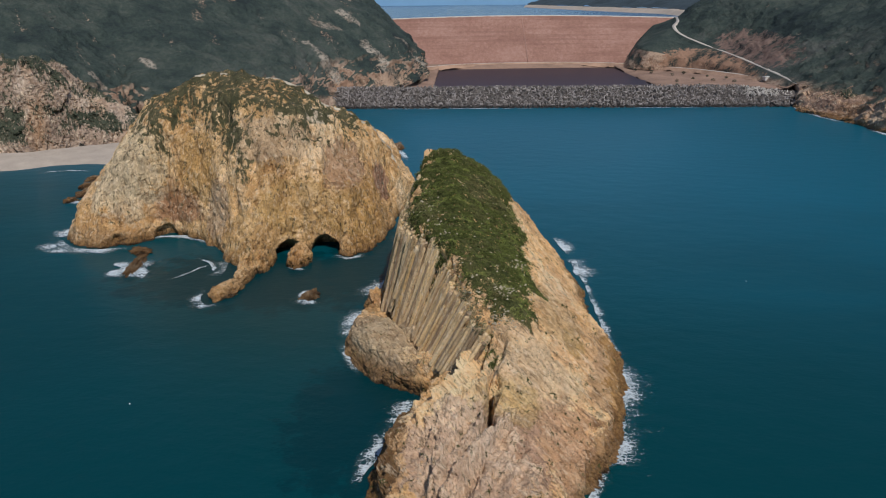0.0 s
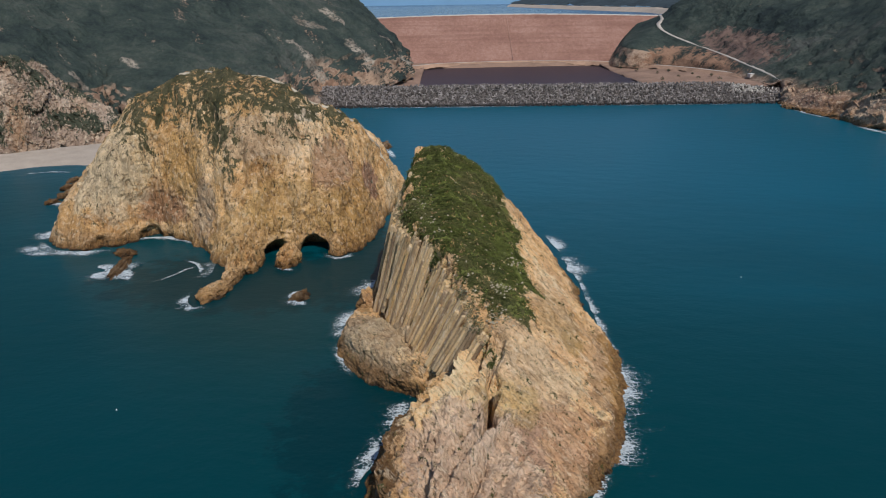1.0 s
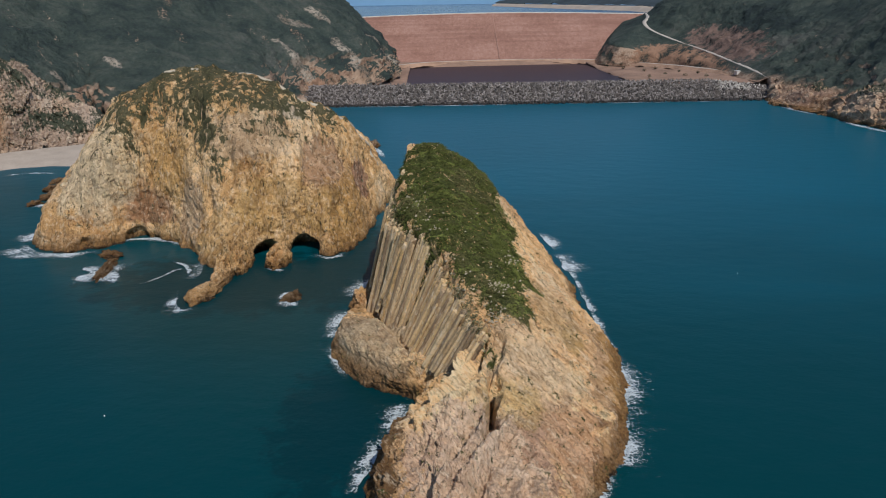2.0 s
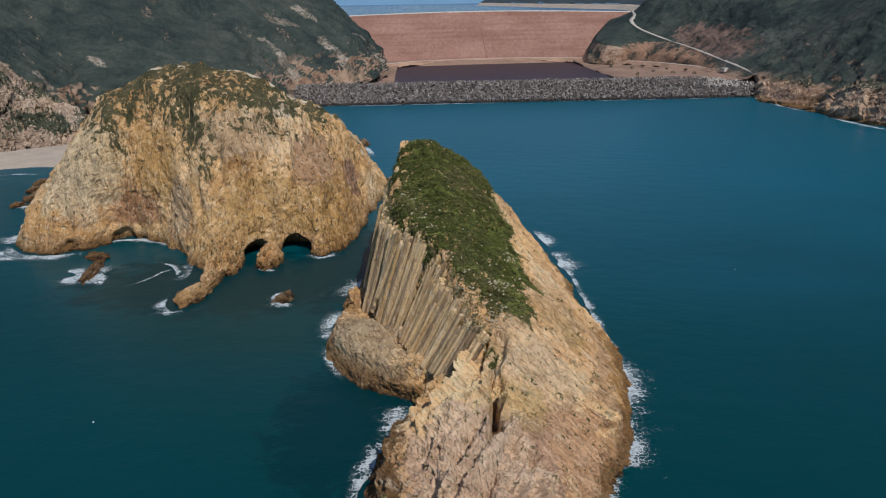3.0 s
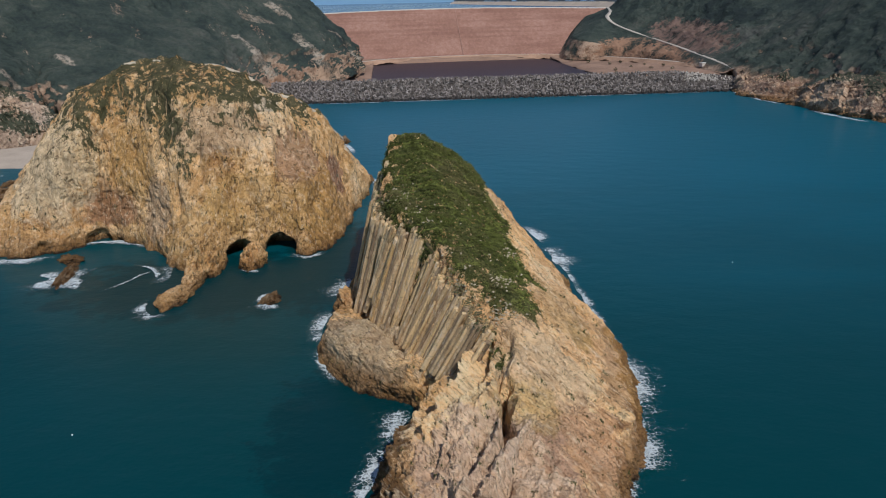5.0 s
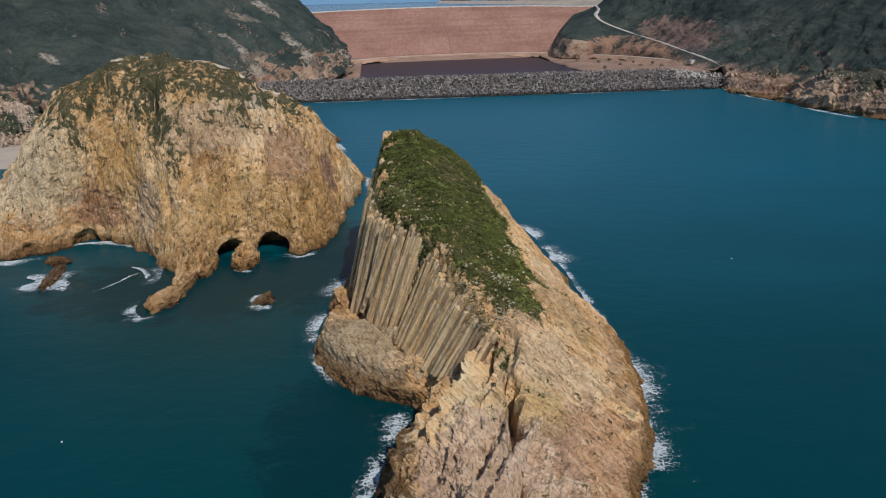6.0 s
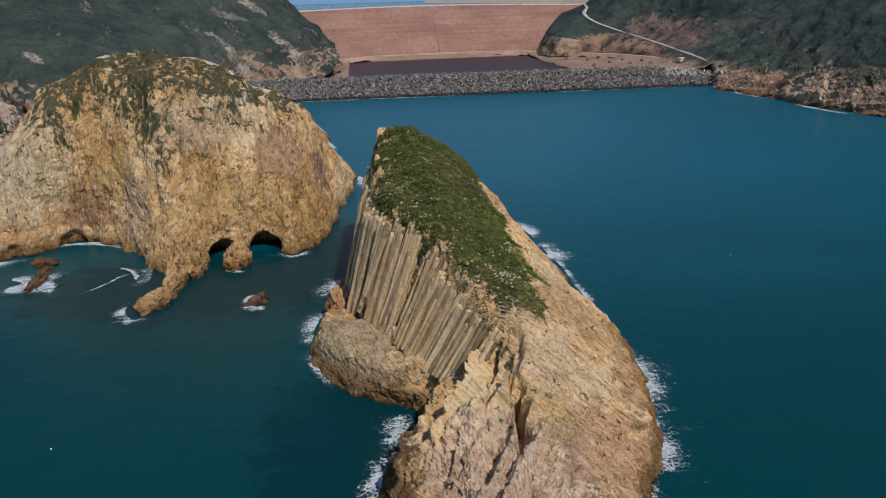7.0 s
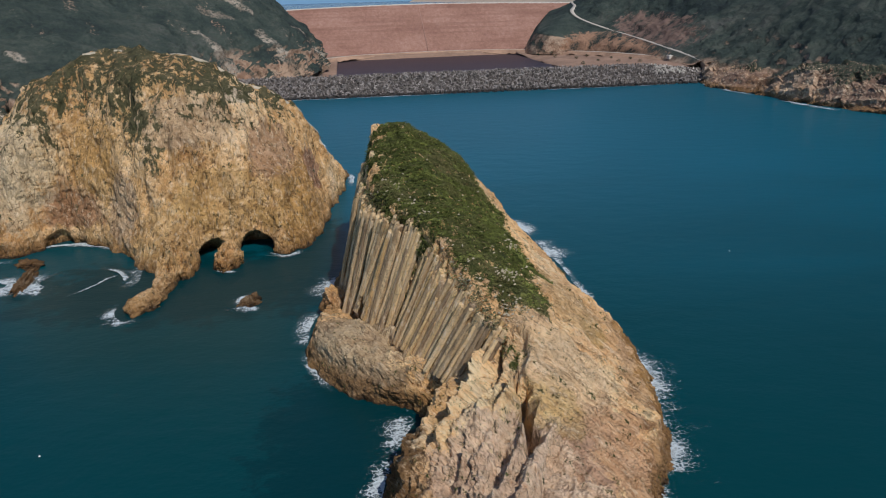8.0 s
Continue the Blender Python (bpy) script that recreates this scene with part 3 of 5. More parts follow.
def shape_stack(p):
    n = normals(p)
    if n[..., 2].mean() < 0:
        n = -n
    grass = grass_amount(p)
    turned = np.stack([p[..., 0] * 0.9 + p[..., 2] * 0.45, p[..., 1], p[..., 2] * 0.9 - p[..., 0] * 0.45], -1)
    val, gap = cells(turned * np.array([0.5, 0.42, 0.22]), 3)
    val2, gap2 = cells(turned * np.array([1.25, 1.05, 0.6]), 11)
    beds = vnoise(np.stack([p[..., 0] * 0.1, p[..., 1] * 0.55 + p[..., 0] * 0.35, p[..., 2] * 0.8], -1), 21)
    rough = 1.0 - 0.75 * grass
    near = step(165, 135, p[..., 1])
    broken = 0.22 + 0.5 * step(10, 3, p[..., 0] - 0.1 * (130 - p[..., 1])) * step(-30, -8, p[..., 0])
    d = 1.1 * fbm(p * 0.07, 2, 1) + rough * (0.3 * fbm(p * 0.35, 4, 2) + (0.2 + 0.3 * broken) * (val - 0.5) + (0.15 + 0.3 * broken) * (val2 - 0.5) - 0.15 * step(0.10, 0.0, gap) + 0.35 * beds + (0.14 + 0.16 * near) * ridged(turned * np.array([0.35, 0.3, 0.12]), 4, 30)
                                      + broken * (0.7 * facets(turned * np.array([0.3, 0.34, 0.16]), 50) + 0.35 * facets(turned * np.array([0.8, 0.95, 0.45]), 60)) + 0.1 * facets(turned * np.array([1.9, 1.6, 1.0]), 65) + 0.05 * vnoise(p * 2.6, 66))
    groove = np.exp(-(vnoise(turned * np.array([0.16, 0.2, 0.07]), 90) / 0.045) ** 2) + 0.7 * np.exp(-(vnoise(turned * np.array([0.3, 0.12, 0.14]), 91) / 0.04) ** 2)
    d = d - rough * (0.1 + 0.35 * broken) * groove + 0.8 * grass * np.abs(vnoise(p * 0.42, 23)) + 0.5 * grass * np.abs(vnoise(p * 0.9, 24))
    across, fall = 0.9 * p[..., 0] - 0.45 * p[..., 1], 0.45 * p[..., 0] + 0.9 * p[..., 1]
    fins = ridged(np.stack([across * 0.27, fall * 0.05, p[..., 2] * 0.06], -1), 3, 95)
    d = d + 2.1 * (fins - 0.4) * step(1, 6, p[..., 2]) * step(12, 4, p[..., 0] - 0.2 * (125 - p[..., 1])) * step(146, 138, p[..., 1])
    dip = ridged(np.stack([(p[..., 0] + p[..., 1]) * 0.6, (p[..., 0] - p[..., 1]) * 0.09, p[..., 2] * 0.12], -1), 3, 97)
    d = d + rough * 0.62 * dip * step(4, 12, p[..., 0])
    # a worn bedding crease across the bare slope
    ca, cb = np.array([20.3, 164.6]), np.array([30.9, 165.7])
    f = np.clip(((p[..., :2] - ca) @ (cb - ca)) / ((cb - ca) @ (cb - ca)), 0, 1)
    off = np.linalg.norm(p[..., :2] - ca - f[..., None] * (cb - ca), axis=-1) + 0.8 * vnoise(p * 0.35, 98)
    d = d - 1.5 * np.exp(-(off / 0.75) ** 2) + 0.6 * np.exp(-((off - 1.8) / 1.0) ** 2)
    # the long cleft in the near shoulder
    cleft = np.exp(-((p[..., 0] - 4.4 - 0.13 * (p[..., 1] - 120) - 0.9 * vnoise(p * 0.3, 99)) / 1.05) ** 4) * step(112, 117, p[..., 1]) * (0.35 + 0.65 * step(131, 126, p[..., 1])) * step(143, 137, p[..., 1])
    # the gully between the round shelf and the near shoulder
    gully = np.exp(-((p[..., 1] - 144.5 - 0.9 * (p[..., 0] + 4)) / 2.0) ** 2) * step(-3.5, -6.5, p[..., 0])
    d = d - 3.2 * gully
    # sea hollow under the columns
    hole = np.exp(-(((p[..., 0] + 17.6) / 2.2) ** 2 + ((p[..., 1] - 181) / 2.6) ** 2 + ((p[..., 2] - 5) / 2.0) ** 2))
    d = d - 5.0 * hole
    # dark undercut where the columns meet the round shelf
    ua, ub = np.array([-20.0, 180.5]), np.array([-11.0, 158.0])
    f = np.clip(((p[..., :2] - ua) @ (ub - ua)) / ((ub - ua) @ (ub - ua)), 0, 1)
    off = np.linalg.norm(p[..., :2] - ua - f[..., None] * (ub - ua), axis=-1) + 0.5 * vnoise(p * 0.5, 92)
    d = d - 2.4 * np.exp(-(off / 1.0) ** 2)
    p = p + n * d[..., None]
    p[..., 2] -= 7.0 * cleft
    return p, grass


stack_grid, stack_grass = shape_stack(stack_grid)


def closed_ends(p, reach, steps=12):
    """Rows that bring both ends of the ridge down under the sea."""
    f = np.linspace(1, 1 / steps, steps)[:, None]
    rows = []
    for end, sign in ((p[0], -1), (p[-1], 1)):
        q = np.repeat(end[None], steps, 0)
        q[..., 0] += (end[:, 0].mean() - q[..., 0]) * 0.35 * f
        q[..., 1] += sign * reach * np.sin(0.5 * np.pi * f)
        q[..., 2] += (-4.0 - q[..., 2]) * f ** 1.5
        q += 0.35 * fbm(q * 0.35, 3, 67)[..., None] * np.sin(np.pi * f)[..., None]
        rows.append(q)
    return np.concatenate([rows[0], p, rows[1][::-1]])


stack_grid = closed_ends(stack_grid, 7.0)
stack_grass = np.pad(stack_grass, ((12, 12), (0, 0)))
sea_stack = new("sea_stack")
tagged(sea_stack, "tan volcanic sea stack with columnar cliff and grassy crown", "sea stack")


def covered(me, amount):
    """Stores how densely plants cover each point of a mesh."""
    at = me.attributes.new("cover", "FLOAT", "POINT")
    at.data.foreach_set("value", np.asarray(amount, np.float32).ravel())
    return me


# scattered scrub among the rocks above the columns
stack_speckle = step(150, 172, stack_grid[..., 1]) * step(20, 27, stack_grid[..., 2]) * step(-0.1, 0.5, fbm(stack_grid * 0.35, 4, 33) + 0.2)
stack_grass = np.maximum(stack_grass, stack_speckle * step(0, -4, stack_grid[..., 0] + 0.25 * (165 - stack_grid[..., 1])))
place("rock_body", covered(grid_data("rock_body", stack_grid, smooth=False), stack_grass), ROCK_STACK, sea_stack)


def tufts(name, spots, up, size, blades, material, parent, seed, label, kind="stuff"):
    """Many small leafy clumps in one mesh: each a handful of bent leaf faces in a dome."""
    rng = np.random.default_rng(seed)
    m = len(spots)
    ang, lift = rng.uniform(0, 2 * np.pi, (m, blades)), rng.uniform(0.15, 1.35, (m, blades))
    s = (size[0] + (size[1] - size[0]) * rng.random(m) ** 1.6)[:, None, None]
    out = np.stack([np.cos(ang) * np.cos(lift), np.sin(ang) * np.cos(lift), np.sin(lift) * 0.85], -1)
    side = np.stack([-np.sin(ang), np.cos(ang), rng.uniform(-0.5, 0.5, ang.shape)], -1)
    centre = spots[:, None, :] + up * s * 0.1
    r = rng.uniform(0.6, 1.0, ang.shape)[..., None]
    w = rng.uniform(0.12, 0.26, ang.shape)[..., None]
    a = centre + s * (out * r * 0.35 - side * w)
    b = centre + s * (out * r * 0.35 + side * w)
    tip = out * r + np.array([0, 0, -0.12])
    c = centre + s * (tip + side * w * 0.7)
    d = centre + s * (tip - side * w * 0.7)
    verts = np.stack([a, b, c, d], 2).reshape(-1, 3)
    faces = np.arange(len(verts)).reshape(-1, 4)
    return place(name, raw_data(name, verts, faces, False), material, parent, label, "" if parent else "vegetation", kind)


def spots_on(p, weight, count, seed):
    """Random places on a grid of points, by a weight for each point."""
    rng = np.random.default_rng(seed)
    a = np.linalg.norm(np.cross(np.gradient(p, axis=0), np.gradient(p, axis=1)), axis=-1)
    w = (a * np.clip(weight, 0, None)).ravel()
    k = rng.choice(len(w), count, p=w / w.sum())
    return p.reshape(-1, 3)[k] + rng.normal(0, 0.25, (count, 3)) * np.array([1, 1, 0.1])


def boulder(name, centre, radii, seed, material, rough=0.35, turn=0.0, nu=90, nv=50):
    """A weathered rock: an ellipsoid broken by joints and lumps."""
    u, v = np.meshgrid(np.linspace(0, 2 * np.pi, nu), np.linspace(-0.5 * np.pi, 0.5 * np.pi, nv), indexing="ij")
    d = np.stack([np.cos(u) * np.cos(v), np.sin(u) * np.cos(v), np.sin(v)], -1)
    val, gap = cells(d * 2.4 + seed, seed)
    s = 1 + rough * (0.5 * fbm(d * 1.7 + seed, 4, seed) + 0.5 * (val - 0.5) - 0.25 * step(0.12, 0, gap) + 0.6 * facets(d * 3.1 + seed, seed + 5))
    q = d * s[..., None] * np.array(radii)
    c, sn = math.cos(radians(turn)), math.sin(radians(turn))
    q = np.stack([q[..., 0] * c - q[..., 1] * sn, q[..., 0] * sn + q[..., 1] * c, q[..., 2]], -1) + np.array(centre)
    return grid_data(name, q, smooth=False)


clump = 0.35 + 0.65 * step(-0.25, 0.3, fbm(stack_grid * 0.3, 3, 31))
tufts("grass_cover", spots_on(stack_grid, stack_grass ** 2 * clump, 52000, 5), np.array([0, 0, 1.0]), (0.16, 0.62), 7, GRASS, sea_stack, 6, "dense green grass and low scrub")



def pebbles(name, spots, size, seed, material, parent, label):
    """Loose angular stones, joined."""
    rng = np.random.default_rng(seed)
    base = np.array([(1, 0, 0), (-1, 0, 0), (0, 1, 0), (0, -1, 0), (0, 0, 0.8), (0, 0, -0.6)], float)
    tri = np.array([(0, 2, 4), (2, 1, 4), (1, 3, 4), (3, 0, 4), (2, 0, 5), (1, 2, 5), (3, 1, 5), (0, 3, 5)])
    s_ = rng.uniform(size[0], size[1], (len(spots), 1, 3))
    ang = rng.uniform(0, 6.28, len(spots))
    c, sn = np.cos(ang)[:, None], np.sin(ang)[:, None]
    v = base[None] * s_ * rng.uniform(0.7, 1.3, (len(spots), 6, 1))
    v = np.stack([v[..., 0] * c - v[..., 1] * sn, v[..., 0] * sn + v[..., 1] * c, v[..., 2]], -1) + spots[:, None, :]
    f = (tri[None] + (np.arange(len(spots)) * 6)[:, None, None]).reshape(-1, 3)
    return place(name, raw_data(name, v.reshape(-1, 3), f, False), material, parent, label, "", "stuff")


def patch(x, y, rx, ry):
    return np.exp(-(((stack_grid[..., 0] - x) / rx) ** 2 + ((stack_grid[..., 1] - y) / ry) ** 2))


rim = 0.012 * stack_grass + 0.3 * stack_grass * (1 - stack_grass) + 2.2 * patch(2, 153, 1.6, 2.4) + 1.2 * patch(8.5, 156, 2, 4) + 0.9 * patch(12.5, 170, 1.5, 5) + 0.8 * patch(6.5, 144, 2, 3) + 0.25 * patch(-7, 174, 2.5, 8) + 0.2 * patch(-9, 190, 2, 10)
rim = rim * step(-0.15, 0.25, fbm(stack_grid * 0.5, 3, 74))
pebbles("loose_gravel", spots_on(stack_grid, rim * step(130, 136, stack_grid[..., 1]), 380, 71) + np.array([0, 0, 0.3]), (0.14, 0.4), 72, plain("pale stone", (0.42, 0.36, 0.25), 0.9, 1.0, 0.3), sea_stack, "pale loose stones among the grass")
place("slab", boulder("slab", (-24.0, 196, 1.5), (3.4, 6.5, 4.2), 9, ROCK_STACK, 0.3, 8), ROCK_STACK, sea_stack)

# columns: hexagonal prisms shoulder to shoulder along the cliff
COLUMN_FOOT = [(-21.5, 222, 2), (-23.2, 207, 2), (-22.4, 194, 3), (-19.4, 181.5, 4), (-14.6, 169.5, 4.8), (-10.0, 158.5, 6), (-6.6, 149.5, 7.4), (-3.6, 140.5, 9), (-0.6, 134, 10.8)]
COLUMN_HEAD = [(-15, 226, 30), (-16, 211, 28.6), (-16.4, 193, 28.2), (-13.2, 176.5, 28.6), (-6.6, 168, 28.9), (-2.4, 156.5, 23.4), (0.4, 147.5, 21.4), (2.2, 139, 20.2), (4.2, 134, 18)]


def column_mesh(length, radius, seed):
    rng = random.Random(seed)
    rings = max(4, int(length / 2.6))
    turn = rng.uniform(0, 1)
    corner = [rng.uniform(0.85, 1.12) for _ in range(6)]
    verts, faces = [], []
    for k in range(rings + 1):
        for half in ((0, 1) if 0 < k < rings else (0,)):
            z = length * (k + (rng.uniform(-0.2, 0.2) if 0 < k < rings else 0)) / rings
            grow = 1.0 + rng.uniform(-0.16, 0.1)
            ox, oy = rng.uniform(-0.16, 0.16), rng.uniform(-0.16, 0.16)
            for c in range(6):
                a = (c + turn) * math.pi / 3
                slant = 0.13 * math.cos(a + 6 * turn) * (k == rings)
                verts.append((radius * grow * corner[c] * math.cos(a) + ox, radius * grow * corner[c] * math.sin(a) + oy, z + 0.06 * half + slant))
    rows = len(verts) // 6
    for k in range(rows - 1):
        for c in range(6):
            a, b = k * 6 + c, k * 6 + (c + 1) % 6
            faces.append((a, b, b + 6, a + 6))
    me = raw_data("column", verts, faces, False)
    bm = bmesh.new()
    bm.from_mesh(me)
    bm.verts.ensure_lookup_table()
    top = [bm.verts[(rows - 1) * 6 + c] for c in range(6)]
    peak = bm.verts.new(sum((v.co for v in top), Vector()) / 6 + Vector((0, 0, rng.uniform(0.0, 0.25))))
    for c in range(6):
        bm.faces.new((top[c], top[(c + 1) % 6], peak))
    bm.to_mesh(me)
    bm.free()
    return me


def build_columns():
    rng = random.Random(41)
    kinds = [column_mesh(10.0, 1.0, 100 + k) for k in range(12)]
    run = np.r_[0, np.cumsum(np.linalg.norm(np.diff(np.array(COLUMN_FOOT)[:, :2], axis=0), axis=1))]
    for row, (depth, spacing) in enumerate(((0.0, 0.72), (0.75, 0.84))):
        at = 0.4 * row
        while at < run[-1] - 3.5:
            s = np.array([np.interp(at, run, np.arange(len(run)))])
            foot, head = spline(COLUMN_FOOT, s)[0], spline(COLUMN_HEAD, s)[0]
            tangent = spline(COLUMN_FOOT, s + 0.02)[0] - spline(COLUMN_FOOT, s - 0.02)[0]
            inward = np.array([-tangent[1], tangent[0], 0]) / max(np.hypot(tangent[0], tangent[1]), 1e-6)
            bay = 0.55 * math.sin(at * 0.42) + 0.45 * math.sin(at * 0.93 + 1) + rng.uniform(-0.5, 0.5)
            shift = inward * (depth + 0.4 - bay - 1.1 * math.exp(-((foot[1] - 154.0) / 5.0) ** 2))
            a = Vector(foot + shift) + Vector((0, 0, rng.uniform(-1.6, 0.2) + 5.5 * math.exp(-((foot[1] - 179.5) / 2.8) ** 2) + 1.2 * step(182, 178, np.array(foot[1])) * step(154, 158, np.array(foot[1]))))
            tall = rng.choice((-0.4, -0.8, -1.4, -2.4, -4.2)) * rng.uniform(0.7, 1.2) if row == 0 else rng.uniform(-1.3, 0.5)
            b = Vector(head + shift + inward * rng.uniform(0.0, 0.7))
            axis = ((b - a).normalized() + Vector((rng.uniform(-0.02, 0.02), rng.uniform(-0.02, 0.02), 0))).normalized()
            b = b + axis * tall
            wide = rng.uniform(0.36, 0.62)
            ob = new("column", kinds[rng.randrange(12)])
            ob.parent = sea_stack
            turn = axis.to_track_quat("Z", "Y").to_matrix().to_4x4()
            ob.matrix_basis = Matrix.Translation(a) @ turn @ pose(0, 0, 0, 0, 0, rng.uniform(0, 360)) @ Matrix.Diagonal((wide, wide, (b - a).length / 10.0, 1))
            if not ob.data.materials:
                ob.data.materials.append(COLUMN)
            at += spacing * rng.uniform(0.8, 1.2) * (0.7 + 0.5 * wide)


# ---- the headland: big cliff with sea caves, scrub on its crown ----
H_BASE = [(-182, 380), (-163, 335), (-152, 280), (-143, 256), (-126, 253), (-108, 268), (-91, 254), (-80, 238), (-70, 226), (-62, 243), (-48, 250), (-39, 242), (-30.5, 252), (-28.5, 276), (-21, 336), (-38, 428), (-48, 480)]
H_LOW = [(-179, 368, 2), (-160, 328, 6), (-148, 283, 9), (-138, 264, 11), (-123, 262, 14), (-107, 272, 16), (-91, 262, 14), (-79, 247, 12), (-69, 243, 13), (-61, 250, 14), (-48.5, 254, 14), (-40, 249, 12), (-33, 260, 10), (-31, 281, 8), (-22.5, 330, 4), (-42, 428, 4), (-53, 480, 2)]
H_MID = [(-177, 364, 5), (-155, 328, 14), (-137, 290, 24), (-126, 272, 28), (-116, 267, 33), (-105, 273, 35), (-91, 265, 35), (-79, 255, 33), (-68, 253, 33), (-59, 256, 32), (-50, 260, 31), (-44, 261, 26), (-37, 271, 22), (-33.5, 287, 16), (-24, 325, 8), (-46, 428, 8), (-57, 480, 4)]
H_EDGE = [(-174, 366, 8), (-149, 331, 23), (-129, 296, 37), (-118, 283, 45), (-109, 277, 49), (-102, 279, 51), (-90, 274, 51), (-78, 266, 50), (-68, 263, 48), (-59, 263, 46), (-51, 266, 43), (-45, 273, 37), (-39, 282, 31), (-33.5, 295, 25), (-26, 320, 12), (-50, 428, 10), (-62, 480, 6)]
H_CREST = [(-166, 374, 12), (-143, 330, 31), (-126, 303, 45), (-115, 293, 50.5), (-106, 289, 54.5), (-98, 290, 58), (-90, 291, 58.5), (-81, 289, 57), (-72, 287, 53.5), (-62, 286, 49.5), (-53, 287, 44.5), (-44.5, 290, 40.5), (-37, 297, 34.5), (-31.5, 306, 25), (-27.5, 318, 14), (-56, 428, 14), (-70, 480, 9)]
H_BACK = [(-155, 400, 5), (-136, 380, 13), (-124, 370, 22), (-116, 365, 24), (-108, 362, 24), (-100, 360, 24), (-92, 360, 24), (-85, 360, 23), (-78, 358, 21), (-71, 358, 19), (-65, 358, 17), (-60, 360, 15), (-55, 362, 13), (-50, 366, 10), (-46, 376, 7), (-75, 430, 6), (-85, 480, 5)]
CAVES = [(-60.5, 243, 2.4, 3.4, 2.4, 9.0), (-48, 249, 2.4, 4.6, 2.8, 10.0), (-125, 254, 2.2, 2.4, 1.6, 2.6), (-111, 266, 2.4, 3.4, 2.0, 2.8)]   # x, y, top, half width, half height, depth


def shape_headland(p):
    n = normals(p)
    if (n[:, :40, 1]).mean() > 0:
        n = -n
    x, y, z = p[..., 0], p[..., 1], p[..., 2]
    flute = ridged(np.stack([x * 0.12 + 0.02 * z, y * 0.12, z * 0.012], -1), 3, 4)
    val, gap = cells(np.stack([x * 0.3, y * 0.3, z * 0.12], -1), 5)
    val2, gap2 = cells(p * np.array([0.75, 0.75, 0.45]), 8)
    upper = step(46, 56, z)
    d = 1.6 * fbm(p * 0.04, 2, 7) + (1 - 0.6 * upper) * (1.1 * flute + 0.8 * (val - 0.5) + 0.25 * (val2 - 0.5) - 0.25 * step(0.12, 0, gap)
                                                    + 1.0 * facets(np.stack([x * 0.15, y * 0.15, z * 0.04], -1), 70) + 0.4 * facets(p * np.array([0.45, 0.45, 0.11]), 80)) + 0.3 * fbm(p * 0.3, 2, 12) + (0.1 + 0.2 * step(26, 36, z)) * facets(p * np.array([0.9, 0.9, 0.5]), 85) + 1.2 * step(8, 20, z) * step(-112, -70, x) * ridged(np.stack([x * 0.2 + 0.04 * z, y * 0.08, z * 0.015], -1), 2, 88) - 0.8 * np.exp(-(vnoise(np.stack([x * 0.2, y * 0.2, z * 0.022], -1), 87) / 0.05) ** 2)
    for cx, cy, top, wide, high, deep in CAVES:
        arch = ((x - cx) / wide) ** 2 + (np.maximum(z, 0) / (top + high)) ** 2
        inside = step(1.08, 0.86, arch) * step(16, 9, np.abs(y - cy))
        d = d - deep * inside
    for _ in range(1):
        d[1:-1] = (d[:-2] + 2 * d[1:-1] + d[2:]) / 4
        d[:, 1:-1] = (d[:, :-2] + 2 * d[:, 1:-1] + d[:, 2:]) / 4
    return p + n * d[..., None]


head_grid = shape_headland(loft([[(x, y, -5) for x, y in H_BASE], H_LOW, H_MID, H_EDGE, H_CREST, H_BACK, [(x, y, z - 14) for x, y, z in H_BACK]], 820, [56, 56, 44, 44, 30, 8], 4))
headland = new("headland")
tagged(headland, "ochre sea cliff headland with caves and scrubby crown", "headland")
hn = np.abs(normals(head_grid)[..., 2])
hx, hz = head_grid[..., 0], head_grid[..., 2]
streaks = 0.8 * fbm(head_grid * np.array([0.38, 0.38, 0.13]), 4, 14) + 0.5 * fbm(head_grid * 0.09, 2, 19)
gully = np.exp(-((hx + 81 + 0.27 * (hz - 46)) / 3.6) ** 2) * step(17, 26, hz)
head_cover = np.clip(0.62 * step(30, 56, hz + 8 * streaks) + 0.35 * step(0.3, 0.8, hn) * step(20, 40, hz) + 0.75 * gully + 0.3 * step(-72, -50, hx) * step(30, 38, hz) * step(0.25, 0.6, hn) + 0.42 * streaks + 0.2 * step(-98, -112, hx) * step(24, 34, hz) + 0.28 * np.exp(-((hx + 50) / 9) ** 2 - ((hz - 36) / 8) ** 2) - 0.13, 0, 1) * step(18, 30, hz)
place("cliff_body", covered(grid_data("cliff_body", head_grid, True, False), head_cover), ROCK_HEAD, headland)
tufts("scrub_cover", spots_on(head_grid, step(0.4, 0.9, head_cover) * step(0.05, 0.4, fbm(head_grid * 0.35, 4, 18)), 3600, 15), np.array([0, 0, 1.0]), (0.15, 0.5), 6, SCRUB, headland, 16, "olive green and dry brown scrub")


